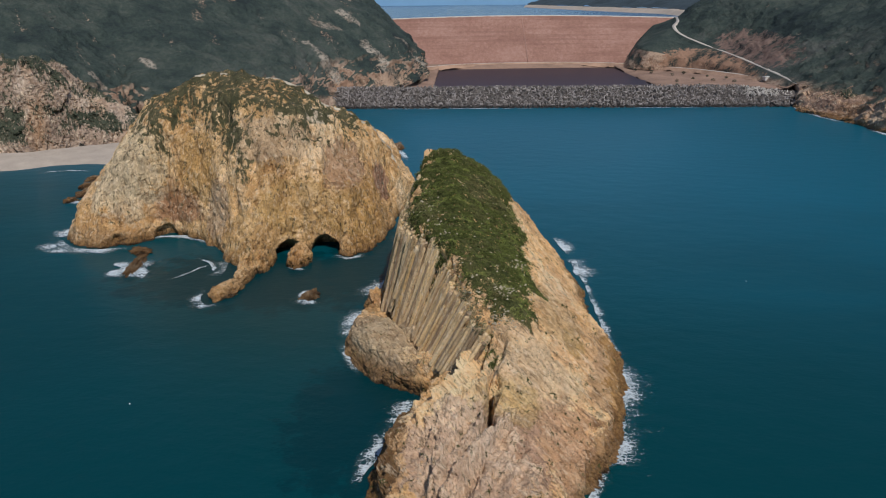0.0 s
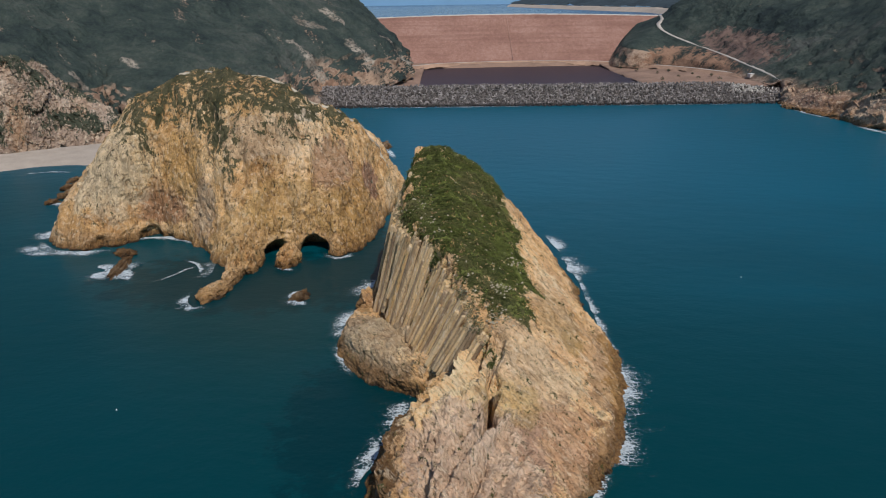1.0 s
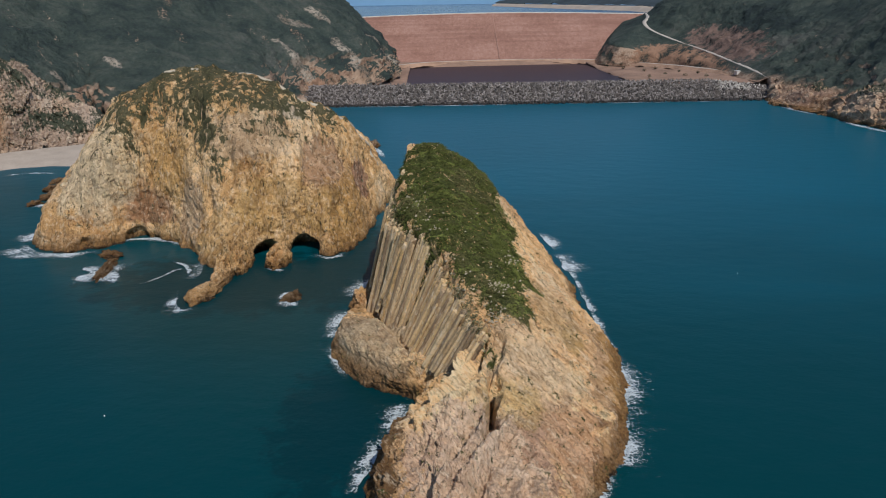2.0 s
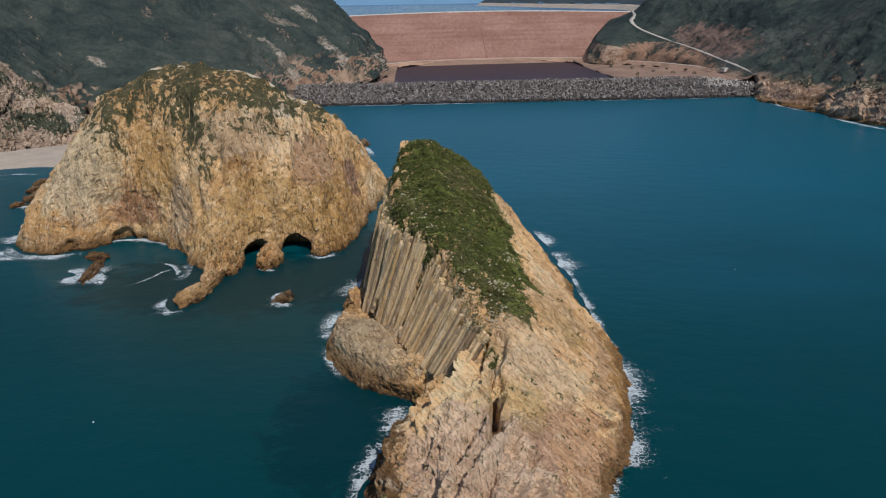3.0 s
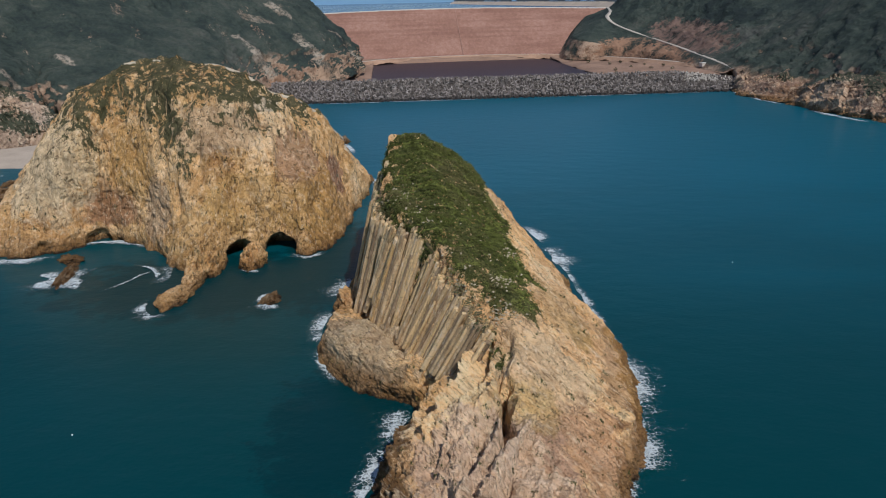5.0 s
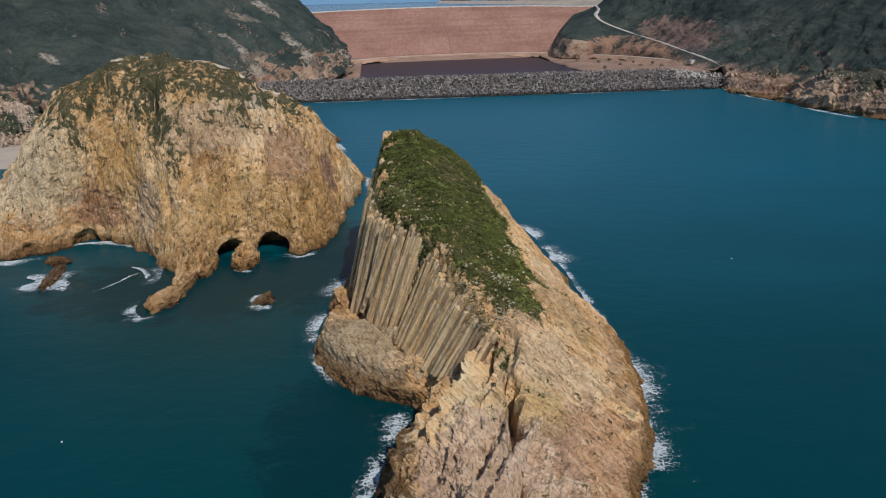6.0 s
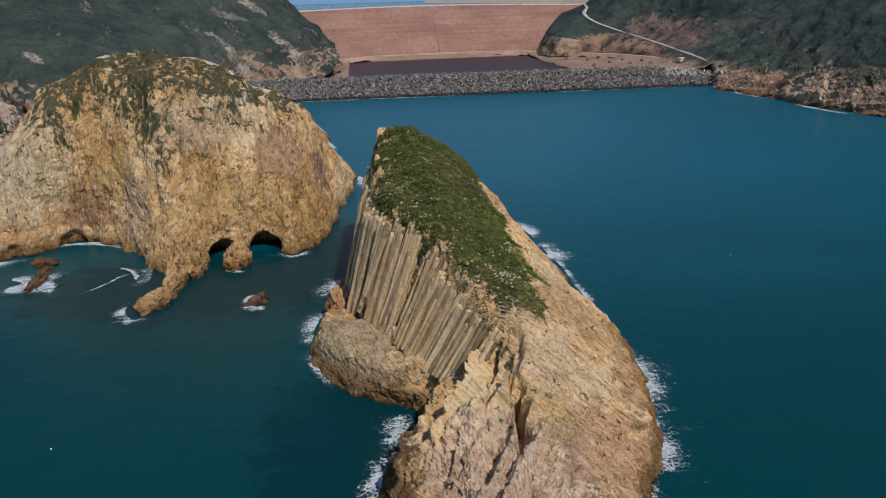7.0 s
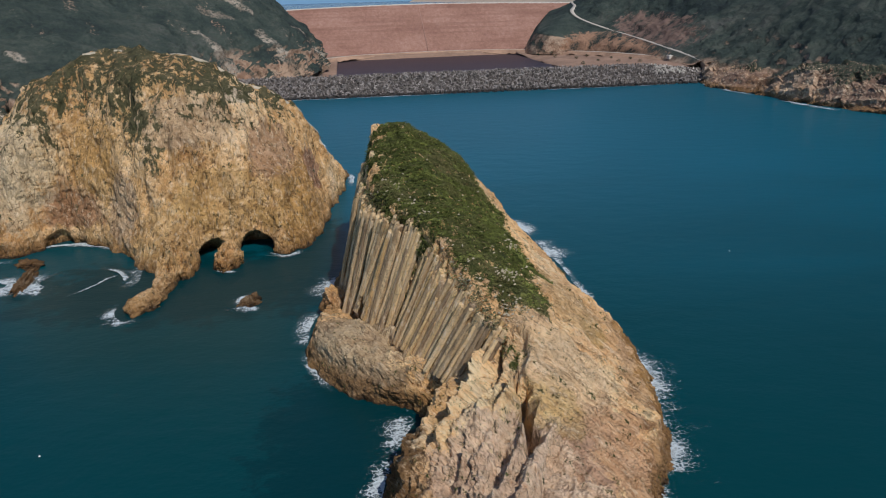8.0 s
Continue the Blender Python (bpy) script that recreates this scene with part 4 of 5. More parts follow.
place("spur", boulder("spur", (-71.5, 211, -0.6), (4.2, 8.0, 3.8), 3, ROCK_SHORE, 0.24, -14), ROCK_HEAD, headland)
place("spur", boulder("spur", (-69.4, 222.5, -0.6), (2.7, 8, 4.0), 4, ROCK_SHORE, 0.28, -6), ROCK_HEAD, headland)
place("spur", boulder("spur", (-67.8, 234, 0), (4.6, 9, 10), 6, ROCK_SHORE, 0.3, -6), ROCK_HEAD, headland)
place("pillar", boulder("pillar", (-54.8, 238, 0.5), (3.8, 6.5, 6.0), 5, ROCK_SHORE, 0.24, -8), ROCK_HEAD, headland)
for k, (c, r, turn) in enumerate((((-109.3, 235, -0.4), (2.1, 10.5, 2.0), 8), ((-113.2, 249, -0.3), (3.0, 5, 1.6), 40), ((-45.6, 207, -0.4), (2.3, 4, 2.2), -10), ((-172, 332, -0.3), (4.5, 7, 2.6), 20), ((-177, 346, -0.3), (4, 6, 2.4), -10), ((-182, 362, -0.2), (5, 5, 2.0), 30), ((-174, 320, -0.4), (3, 4, 1.8), 0), ((-24, 345, -0.4), (4, 6, 3), 10), ((-40, 442, -0.3), (5, 9, 3.2), 10))):
    ob = place("sea_rock", boulder("sea_rock", c, r, 20 + k, ROCK_SHORE, 0.5, turn), ROCK_SHORE, None, "wet brown rock awash in the sea", "rock", "", "rocks in the bay")

# ---- mainland hill behind the headland, with beach and bluffs ----
L_FOOT = [(-470, 330, -3), (-330, 396, -3), (-275, 422, 1.5), (-250, 436, 1.5), (-225, 456, 1.5), (-205, 466, 1.5), (-175, 474, 2), (-140, 470, 0), (-112, 540, -3), (-104, 612, -3), (-84, 650, 6), (-52, 705, 8), (-36, 770, 9), (-45, 860, 10), (-70, 930, 25), (-100, 1015, 50)]
L_BLUFF = [(-470, 345, 20), (-335, 415, 17.5), (-281, 438, 18.2), (-252, 452, 18.2), (-232, 470, 16.8), (-211, 480, 7.0), (-183, 492, 5.6), (-150, 485, 9), (-121, 550, 14), (-112, 622, 13), (-93, 662, 14), (-60, 715, 19), (-42, 780, 22), (-52, 866, 26), (-80, 935, 40), (-108, 1018, 58)]
L_RIM = [(-475, 365, 42), (-340, 434, 42.5), (-288, 456, 43.4), (-258, 470, 45.0), (-242, 486, 39.1), (-222, 500, 18.7), (-200, 482, 20), (-168, 510, 24), (-138, 570, 30), (-122, 640, 34), (-102, 680, 35), (-70, 735, 41), (-54, 800, 44), (-66, 880, 48), (-96, 940, 58), (-120, 1020, 66)]
L_SLOPE = [(-500, 470, 85), (-390, 500, 88), (-330, 520, 86), (-300, 530, 82), (-280, 545, 78), (-255, 560, 68), (-230, 575, 62), (-200, 600, 62), (-170, 650, 68), (-148, 700, 72), (-125, 740, 74), (-98, 780, 74), (-86, 840, 74), (-100, 905, 78), (-130, 960, 84), (-160, 1030, 90)]
L_TOP = [(-600, 640, 190), (-500, 660, 190), (-440, 680, 185), (-400, 690, 180), (-370, 700, 176), (-340, 715, 170), (-310, 735, 164), (-280, 760, 158), (-250, 790, 150), (-220, 820, 142), (-190, 850, 132), (-160, 880, 122), (-150, 920, 116), (-160, 970, 116), (-190, 1020, 120), (-220, 1080, 122)]


def shape_hill(p, seed, amount=1.0, calm=1.0):
    n = normals(p)
    if n[..., 2].mean() < 0:
        n = -n
    z = p[..., 2]
    land = step(-3.0, 7, z)
    d = amount * land * (6 * fbm(p * 0.012, 4, seed) + 3.0 * ridged(p * 0.03, 3, seed + 3) * step(60, 25, z) + 2.2 * fbm(p * 0.07, 4, seed + 6))
    val, gap = cells(p * 0.09, seed + 9)
    d = d + amount * land * step(55, 30, z) * 2.2 * (val - 0.5) + amount * land * step(34, 18, z) * (4.5 * facets(p * np.array([0.05, 0.05, 0.035]), seed + 20) + 2.0 * facets(p * 0.13, seed + 30))
    scrub = step(12, 22, z) * (0.9 * np.abs(vnoise(p * 0.22, seed + 40)) + 0.7 * np.abs(vnoise(p * 0.5, seed + 41)))
    return p + n * ((d + scrub) * calm)[..., None]


left_grid = shape_hill(loft([L_FOOT, L_BLUFF, L_RIM, L_SLOPE, L_TOP], 560, [36, 36, 80, 90], 2), 40)
left_hill = place("mainland_hill", grid_data("mainland_hill", left_grid), HILL, None, "dark green scrub hillside with rock outcrops and bluffs", "hill", "structure")
ROCK_BLUFF = rock_material("bluff rock", [(0.15, 0.105, 0.08), (0.28, 0.2, 0.145), (0.4, 0.29, 0.21), (0.53, 0.41, 0.31)], 0.32, (0, 25, -60), (3, 1, 1), 0.35, 1.2, 0.6, ((0.035, 0.042, 0.027), (0.06, 0.068, 0.043), (0.1, 0.098, 0.065)))
B_BASE = [(-345, 380, 0), (-300, 398, 0), (-276, 402, 0), (-258, 411, 0), (-243, 417, 0), (-229, 431, 0), (-212, 442, 0), (-198, 452, 0)]
B_MID = [(-345, 388, 24), (-300, 405, 25), (-277, 411, 24), (-256, 424, 22), (-243, 424, 27), (-227, 437, 19), (-211, 448, 9), (-198, 458, 5)]
B_TOP = [(-345, 398, 42), (-302, 415, 47), (-281, 420, 50), (-258, 432, 48), (-243, 430, 53), (-226, 446, 31), (-210, 455, 15), (-198, 465, 8)]
B_BACK = [(-345, 430, 48), (-305, 445, 54), (-285, 450, 55), (-264, 458, 52), (-247, 456, 50), (-230, 470, 32), (-212, 480, 18), (-200, 488, 12)]
bluff_grid = loft([B_BASE, B_MID, B_TOP, B_BACK], 260, [44, 44, 24], 2)
bn = normals(bluff_grid)
bn = bn if bn[..., 2].mean() > 0 else -bn
bluff_grid = bluff_grid + bn * (2.4 * facets(bluff_grid * np.array([0.07, 0.07, 0.04]), 93) + 1.6 * facets(bluff_grid * np.array([0.2, 0.2, 0.1]), 94) + 0.7 * facets(bluff_grid * 0.5, 95) + 1.5 * fbm(bluff_grid * 0.05, 3, 96))[..., None]
bluff_cover = np.clip(0.72 + 1.3 * fbm(bluff_grid * 0.055, 4, 97) - 0.8 * step(0.5, 0.2, np.abs(bn[..., 2])) + 0.7 * np.exp(-((bluff_grid[..., 0] + 256) / 7) ** 2) + 0.8 * step(46, 54, bluff_grid[..., 2]), 0, 1) * step(5, 12, bluff_grid[..., 2])
bluff = place("bluff", covered(grid_data("bluff", bluff_grid, False, False), bluff_cover), ROCK_BLUFF, None, "weathered brown rock bluff above the beach", "cliff", "structure")
beach_grid = loft([[(-330, 338, -2), (-275, 356, -2), (-240, 372, -2), (-228, 379, -2), (-216, 384, -2), (-201, 386, -2), (-186, 382, -2), (-160, 384, -2)],
                   [(-330, 372, 1.8), (-275, 384, 1.8), (-243, 390, 2.0), (-231, 400, 2.2), (-219, 412, 2.4), (-205, 420, 2.8), (-186, 432, 3), (-160, 440, 3)],
                   [(-330, 392, 4), (-275, 408, 4), (-247, 412, 4), (-232, 424, 4), (-218, 434, 4), (-203, 446, 4), (-184, 456, 4), (-160, 465, 4)]], 90, [20, 12], 2)
place("beach", grid_data("beach", beach_grid + np.stack([0 * beach_grid[..., 0], 0 * beach_grid[..., 0], 0.25 * fbm(beach_grid * 0.1, 3, 2)], -1)), SAND, None, "pale sandy pebble beach below the bluffs", "beach", "structure")

# ---- far shore at the dam's other end ----
R_FOOT = [(330, 340, -4), (300, 400, -4), (282, 450, -4), (277, 500, -4), (272, 546, -4), (270, 590, -4), (270, 622, -2), (280, 660, 10), (277, 710, 11), (257, 800, 9), (231, 850, 8), (193, 872, 8), (192, 920, 10), (235, 1015, 45)]
R_LEDGE = [(350, 350, 10), (318, 408, 10), (297, 457, 9), (291, 507, 9), (286, 552, 8), (281, 594, 8), (276, 626, 9), (282, 664, 14), (280, 716, 15), (261, 800, 18), (239, 852, 22), (206, 869, 30), (206, 920, 34), (250, 1015, 54)]
R_ROAD = [(380, 360, 27), (342, 415, 25), (318, 462, 23), (311, 512, 21), (304, 556, 18), (292, 600, 15), (278, 641, 14.5), (280.0, 688.0, 18.1), (279.8, 806.0, 26.7), (264.4, 862.0, 34.8), (251.0, 900.0, 43.4), (248.5, 925.0, 51.0), (258, 945, 56.5), (275, 1015, 60)]
R_OVER = [(388, 366, 33), (350, 421, 31), (326, 468, 29), (319, 518, 27), (312, 562, 24), (299, 606, 20), (286, 648, 18), (289.0, 694.0, 23.6), (288.8, 812.0, 32.2), (273.4, 868.0, 40.3), (260.0, 906.0, 48.9), (257.5, 931.0, 56.5), (268, 952, 62), (284, 1018, 66)]
R_SLOPE = [(450, 420, 80), (410, 470, 78), (385, 515, 75), (372, 560, 72), (362, 600, 68), (352, 640, 62), (346, 690, 58), (346, 745, 62), (338, 815, 70), (330, 880, 78), (322, 930, 84), (318, 965, 88), (325, 1000, 92), (340, 1060, 96)]
R_TOP = [(640, 560, 190), (610, 600, 188), (590, 640, 184), (575, 680, 180), (560, 720, 175), (545, 760, 168), (530, 800, 160), (520, 850, 156), (510, 910, 154), (500, 970, 152), (495, 1020, 150), (490, 1060, 150), (495, 1100, 150), (510, 1160, 150)]
right_grid = loft([R_FOOT, R_LEDGE, R_ROAD, R_OVER, R_SLOPE, R_TOP], 440, [16, 16, 6, 60, 60], 1)
along_ = np.arange(right_grid.shape[1])
bench = 1 - 0.93 * np.maximum(np.exp(-((along_ - 34) / 7.0) ** 2), 0.85 * (along_ < 34))[None, :] * step(610, 640, right_grid[..., 1])
right_grid = shape_hill(right_grid, 70, 0.85, bench)
right_hill = place("far_hill", grid_data("far_hill", right_grid, True), HILL_R, None, "dark scrub hillside with red cut slopes and rocky shore", "hill", "structure")

# jointed rocks along the far shore
ROCK_FAR = rock_material("far shore rock", [(0.14, 0.085, 0.065), (0.27, 0.17, 0.12), (0.4, 0.265, 0.175), (0.54, 0.4, 0.28)], 0.3, (0, 35, -20), (3.5, 1, 1), 0.4, 2.4, 0.7, ((0.035, 0.042, 0.03), (0.06, 0.068, 0.045), (0.1, 0.098, 0.065)))
C_BASE = [(266, 622, -3), (262, 606, -3), (258.5, 586, -3), (259, 566, -3), (266, 541, -3), (267.5, 512, -3), (269.5, 490, -3), (273, 468, -3), (281, 448, -3), (298, 398, -3), (332, 338, -3)]
C_MID = [(270, 624, 6), (268, 608, 6), (267, 590, 6), (269, 568, 6), (273, 543, 4), (272.5, 514, 7), (275, 493, 8), (279, 472, 9), (288, 452, 9), (306, 402, 10), (340, 342, 10)]
C_TOP = [(275, 627, 10), (277, 612, 11), (281, 594, 13), (285, 572, 14.5), (282, 546, 8), (281, 520, 16), (284, 501, 20), (289, 480, 21), (299, 459, 21), (318, 410, 22), (350, 350, 23)]
C_BACK = [(284, 634, 8), (292, 618, 9), (300, 600, 14), (306, 580, 16), (304, 552, 12), (304, 528, 18), (308, 508, 20), (314, 488, 21), (324, 468, 21), (342, 420, 22), (374, 360, 24)]
shore_grid = loft([C_BASE, C_MID, C_TOP, C_BACK], 300, [22, 26, 16], 2)
cn = normals(shore_grid)
cn = cn if cn[..., 2].mean() > 0 else -cn
shore_grid = shore_grid + cn * (2.6 * facets(shore_grid * np.array([0.06, 0.06, 0.05]), 103) + 0.9 * facets(shore_grid * np.array([0.16, 0.16, 0.12]), 104) + 0.4 * facets(shore_grid * 0.4, 105) + 1.5 * ridged(shore_grid @ np.array([[0.13, 0.02, 0], [0.06, 0.03, 0], [0.08, 0, 0.03]]), 2, 106))[..., None]
shore_cover = np.clip(0.9 * step(11, 20, shore_grid[..., 2] + 5 * fbm(shore_grid * 0.06, 3, 107)) * step(0.4, 0.75, np.abs(cn[..., 2])), 0, 1)
place("shore_cliff", covered(grid_data("shore_cliff", shore_grid, True, False), shore_cover), ROCK_FAR, None, "low brown jointed rock cliff along the far shore", "cliff", "structure")

place("rock_outcrop", boulder("rock_outcrop", (286, 630, 9), (9, 11, 7), 31, ROCK_FAR, 0.45, 20), ROCK_FAR, None, "bare brown rock outcrop where wall meets hill", "rock")


def ribbon(name, line, width, lift, material, label, category, n=160, drop=0.4, spread=0.0):
    """A strip of given width along a line, with sides that go down and out."""
    s = np.linspace(0, len(line) - 1, n)
    c = spline(line, s)
    t = np.gradient(c, axis=0)
    side = np.stack([t[:, 1], -t[:, 0], 0 * t[:, 0]], -1)
    side /= np.linalg.norm(side, axis=-1, keepdims=True)
    up = np.array([0, 0, 1.0])
    wide = width / 2 + spread
    rows = [c - side * wide + up * (lift - drop), c - side * width / 2 + up * lift, c + side * width / 2 + up * lift, c + side * wide + up * (lift - drop)]
    return place(name, grid_data(name, np.stack(rows, 1), True), material, None, label, category, "structure")


def road(name, line, width, lift, label, fall=7.0, out=7.0, material=None):
    """A concrete road on an earth bank that runs down its seaward side."""
    c = spline(line, np.linspace(0, len(line) - 1, 200))
    t = np.gradient(c, axis=0)
    side = np.stack([t[:, 1], -t[:, 0], 0 * t[:, 0]], -1)
    side /= np.linalg.norm(side, axis=-1, keepdims=True)
    if side[:, 0].mean() > 0:
        side = -side
    rows = [c - side * (width / 2 + 1) + np.array([0, 0, lift - 0.1])]
    for f in np.linspace(0, 1, 16):
        rows.append(c + side * (width / 2 + 0.6 + out * f) + np.array([0, 0, lift - 0.1]) - np.array([0, 0, fall]) * f)
    bank = np.stack(rows, 1)
    bank[:, 2:, 2] += 1.5 * fbm(bank[:, 2:] * 0.12, 4, 61) * np.linspace(0, 1, 15)[None, :]
    place("road_bank", grid_data("road_bank", bank, True), material or BANK, None, "sandy earth bank below a concrete road", "bank", "structure")
    return ribbon(name, line, width, lift, ROAD, label, "road")


# ---- valley floor, silty pool and toe road between the dam and the armour wall ----
FLOOR_X = [-110, -32, -14, 168, 188, 300]
floor_grid = loft([[(x, 640, z) for x, z in zip(FLOOR_X, (8, 7.5, 7, 7, 8, 12))], [(x, 700, z) for x, z in zip(FLOOR_X, (8, 6.5, 2, 2, 6.6, 12.5))],
                   [(x, 850, z) for x, z in zip(FLOOR_X, (8, 6.5, 2, 2, 6.6, 11))], [(x, y, z) for x, y, z in zip(FLOOR_X, (880, 885, 905, 925, 905, 890), (9, 6.6, 2.5, 2.5, 7.0, 10))],
                   [(x, y, z) for x, y, z in zip(FLOOR_X, (900, 893, 922, 938, 920, 900), (10, 8.4, 8.4, 8.4, 8.4, 10))], [(x, 1000, 9) for x in FLOOR_X]], 140, [20, 30, 16, 8, 10], 0)
place("valley_floor", grid_data("valley_floor", floor_grid + np.stack([0 * floor_grid[..., 0], 0 * floor_grid[..., 0], 1.3 * fbm(floor_grid * 0.04, 3, 77)], -1), True), FLAT, None, "reddish sandy flat between dam and sea wall", "ground", "structure")
bm = bmesh.new()
box(bm, (300, 300, 0.4), pose(70, 790, 4.8))
me = bpy.data.meshes.new("pool")
bm.to_mesh(me)
bm.free()
place("pool", me, POOL, None, "still brown silty pool below the dam", "pool", "structure")
road("toe_road", [(278.6, 641, 13.5), (279, 680, 13), (273.7, 716, 12.5), (263, 759, 12), (250, 803, 11.5), (231, 849, 10.5), (212, 894, 9.5), (186, 927, 9), (155, 941, 9), (87, 948, 9), (18, 934, 9), (-16, 918, 9), (-44, 887, 9)], 4.6, 1.2, "pale concrete road along the dam toe", 3.5, 7.0)
road("hill_road", R_ROAD[6:], 5.2, 0.6, "pale concrete road climbing to the dam crest", 9.0, 10.0, HILL_R)

# ---- the dam ----
dam = new("dam")
tagged(dam, "long red rockfill dam with pale crest road", "dam")
U = np.linspace(0, 1, 150)
DX = -150 + 470 * U
DTOE = 938 + 14 * np.sin(np.pi * U)
DZ = 60 + 3.4 * np.sin(np.pi * np.clip((DX + 110) / 370, 0, 1))


def dam_line(y, z):
    return np.stack([DX, y + 0 * DX, z + 0 * DX], -1)


dam_rows = [dam_line(DTOE, 4.0)]
for k in range(1, 7):
    f = k / 6
    dam_rows.append(dam_line(DTOE + (1010 - DTOE) * f, 4 + (DZ - 4) * f))
face = loft(dam_rows, 200, [8] * 6, 0)
face = face + np.stack([0 * face[..., 0], 0 * face[..., 0], 0.5 * fbm(face * 0.3, 3, 4)], -1)
place("rockfill_face", grid_data("rockfill_face", face, True), DAM, dam)
crest = np.stack([dam_line(1010, DZ - 1.0), dam_line(1010, DZ + 0.2), dam_line(1018, DZ + 0.2), dam_line(1060, DZ - 30)], 1)
place("crest_road", grid_data("crest_road", crest, True), ROAD, dam, "pale concrete crest road")
wall = np.stack([dam_line(1009.6, DZ - 0.5), dam_line(1009.6, DZ + 0.7), dam_line(1010.1, DZ + 0.7), dam_line(1010.1, DZ - 0.5)], 1)
place("parapet", grid_data("parapet", wall, True), PALE_CONCRETE, dam, "low pale parapet wall")

sf = np.linspace(0, 1, 40)
stair = np.stack([np.stack([82 - 6 * sf + w, 951 + 59 * sf, 4.5 + 59.2 * sf + h], -1) for w, h in ((-0.4, -0.4), (-0.4, 0.2), (0.4, 0.2), (0.4, -0.4))], 1)
place("stairway", grid_data("stairway", stair, True), plain("stained concrete", (0.34, 0.2, 0.155), 0.95, 0.5, 0.3), dam, "thin stained maintenance stairway")


def hut(centre, size, turn):
    """A small flat-roofed service hut."""
    thing = new("service_hut")
    thing.matrix_world = pose(*centre, 0, 0, turn)
    tagged(thing, "small white flat-roofed concrete service hut beside the road", "hut")
    bm = bmesh.new()
    box(bm, size, pose(0, 0, size[2] / 2))
    bmesh.ops.bevel(bm, geom=bm.edges[:], offset=0.06, segments=1, affect="EDGES")
    part("walls", bm, PALE_CONCRETE, thing)
    bm = bmesh.new()
    box(bm, (size[0] + 0.6, size[1] + 0.6, 0.25), pose(0, 0, size[2] + 0.12))
    part("roof", bm, plain("white roof", (0.7, 0.68, 0.64)), thing, "white flat roof")
    bm = bmesh.new()
    box(bm, (1.0, 0.1, 2.0), pose(0.6, -size[1] / 2 - 0.02, 1.0))
    part("door", bm, plain("grey door", (0.2, 0.2, 0.2)), thing, "grey metal door")
    return thing


hut((272, 694, 12.6), (5.5, 4.0, 3.2), 15)


def bush(centre, size, seed):
    """A round roadside bush: short stems and a ragged leafy crown."""
    rng = np.random.default_rng(seed)
    thing = new("bush")
    thing.matrix_world = pose(*centre)
    tagged(thing, "dark green roadside bush on the sandy flat", "bush", "bushes on the flat")
    bm = bmesh.new()
    for k in range(4):
        a = k * 1.6 + seed
        m = look((0.12 * math.cos(a), 0.12 * math.sin(a), 0.0), (0.5 * size * math.cos(a), 0.5 * size * math.sin(a), size))
        bmesh.ops.create_cone(bm, segments=5, radius1=0.09, radius2=0.04, depth=size, matrix=m @ pose(0, 0, -size / 2))
    part("stems", bm, plain("bark", (0.12, 0.08, 0.05)), thing)
    spots = rng.normal(0, 1, (160, 3))
    spots = spots / np.linalg.norm(spots, axis=1, keepdims=True) * rng.uniform(0.5, 1.0, (160, 1)) * np.array([size, size, 0.75 * size]) + np.array([0, 0, 0.85 * size])
    crown = tufts("crown", spots, np.array([0, 0, 1.0]), (0.3, 0.7), 6, BUSH, thing, seed + 1, "", "")
    return thing


BUSHES = [(196, 706, 6.6), (204, 735, 6.8), (212, 690, 7), (222, 745, 8), (233, 720, 8.5), (240, 760, 9), (214, 790, 7.6), (200, 820, 7.2), (228, 800, 8.6), (246, 700, 9.5), (192, 860, 7), (208, 862, 7.8), (-42, 742, 6.8), (-48, 790, 7.4), (-38, 840, 6.8), (250, 735, 10)]
for k, c in enumerate(BUSHES):
    bush(c, 1.6 + 0.9 * ((k * 7) % 5) / 4, 300 + k)

# ---- reservoir and its far shore ----
bm = bmesh.new()
box(bm, (4200, 3850, 1.0), pose(300, 2960, 56.0))
me = bpy.data.meshes.new("reservoir")
bm.to_mesh(me)
bm.free()
place("reservoir", me, LAKE, None, "calm blue reservoir behind the dam", "reservoir", "structure")
F_LINE = [(330, 1150), (345, 1330), (352, 1450), (330, 1620), (290, 2020), (235, 2700), (225, 2900), (330, 3000)]
far_grid = loft([[(x, y, 54) for x, y in F_LINE], [(x + 16, y + 10, 64) for x, y in F_LINE], [(x + 26, y + 12, 65) for x, y in F_LINE]], 160, [6, 4], 0)
place("drawdown_shore", grid_data("drawdown_shore", far_grid, True), TIDE_BAND, None, "bare pale shoreline of the reservoir", "shore", "structure")
far_grid = shape_hill(loft([[(x + 22, y + 11, 64) for x, y in F_LINE], [(x + 130, y + 60, 100) for x, y in F_LINE], [(x + 420, y + 160, 230) for x, y in F_LINE]], 160, [20, 30], 0), 90, 0.8)
# bluish tone of these woods has the distance haze painted in
place("reservoir_hill", grid_data("reservoir_hill", far_grid, True), plain("distant woods", (0.045, 0.062, 0.07), 0.95, 0.03, 0.35, 0.6), None, "dark wooded hill beyond the reservoir", "hill", "structure")


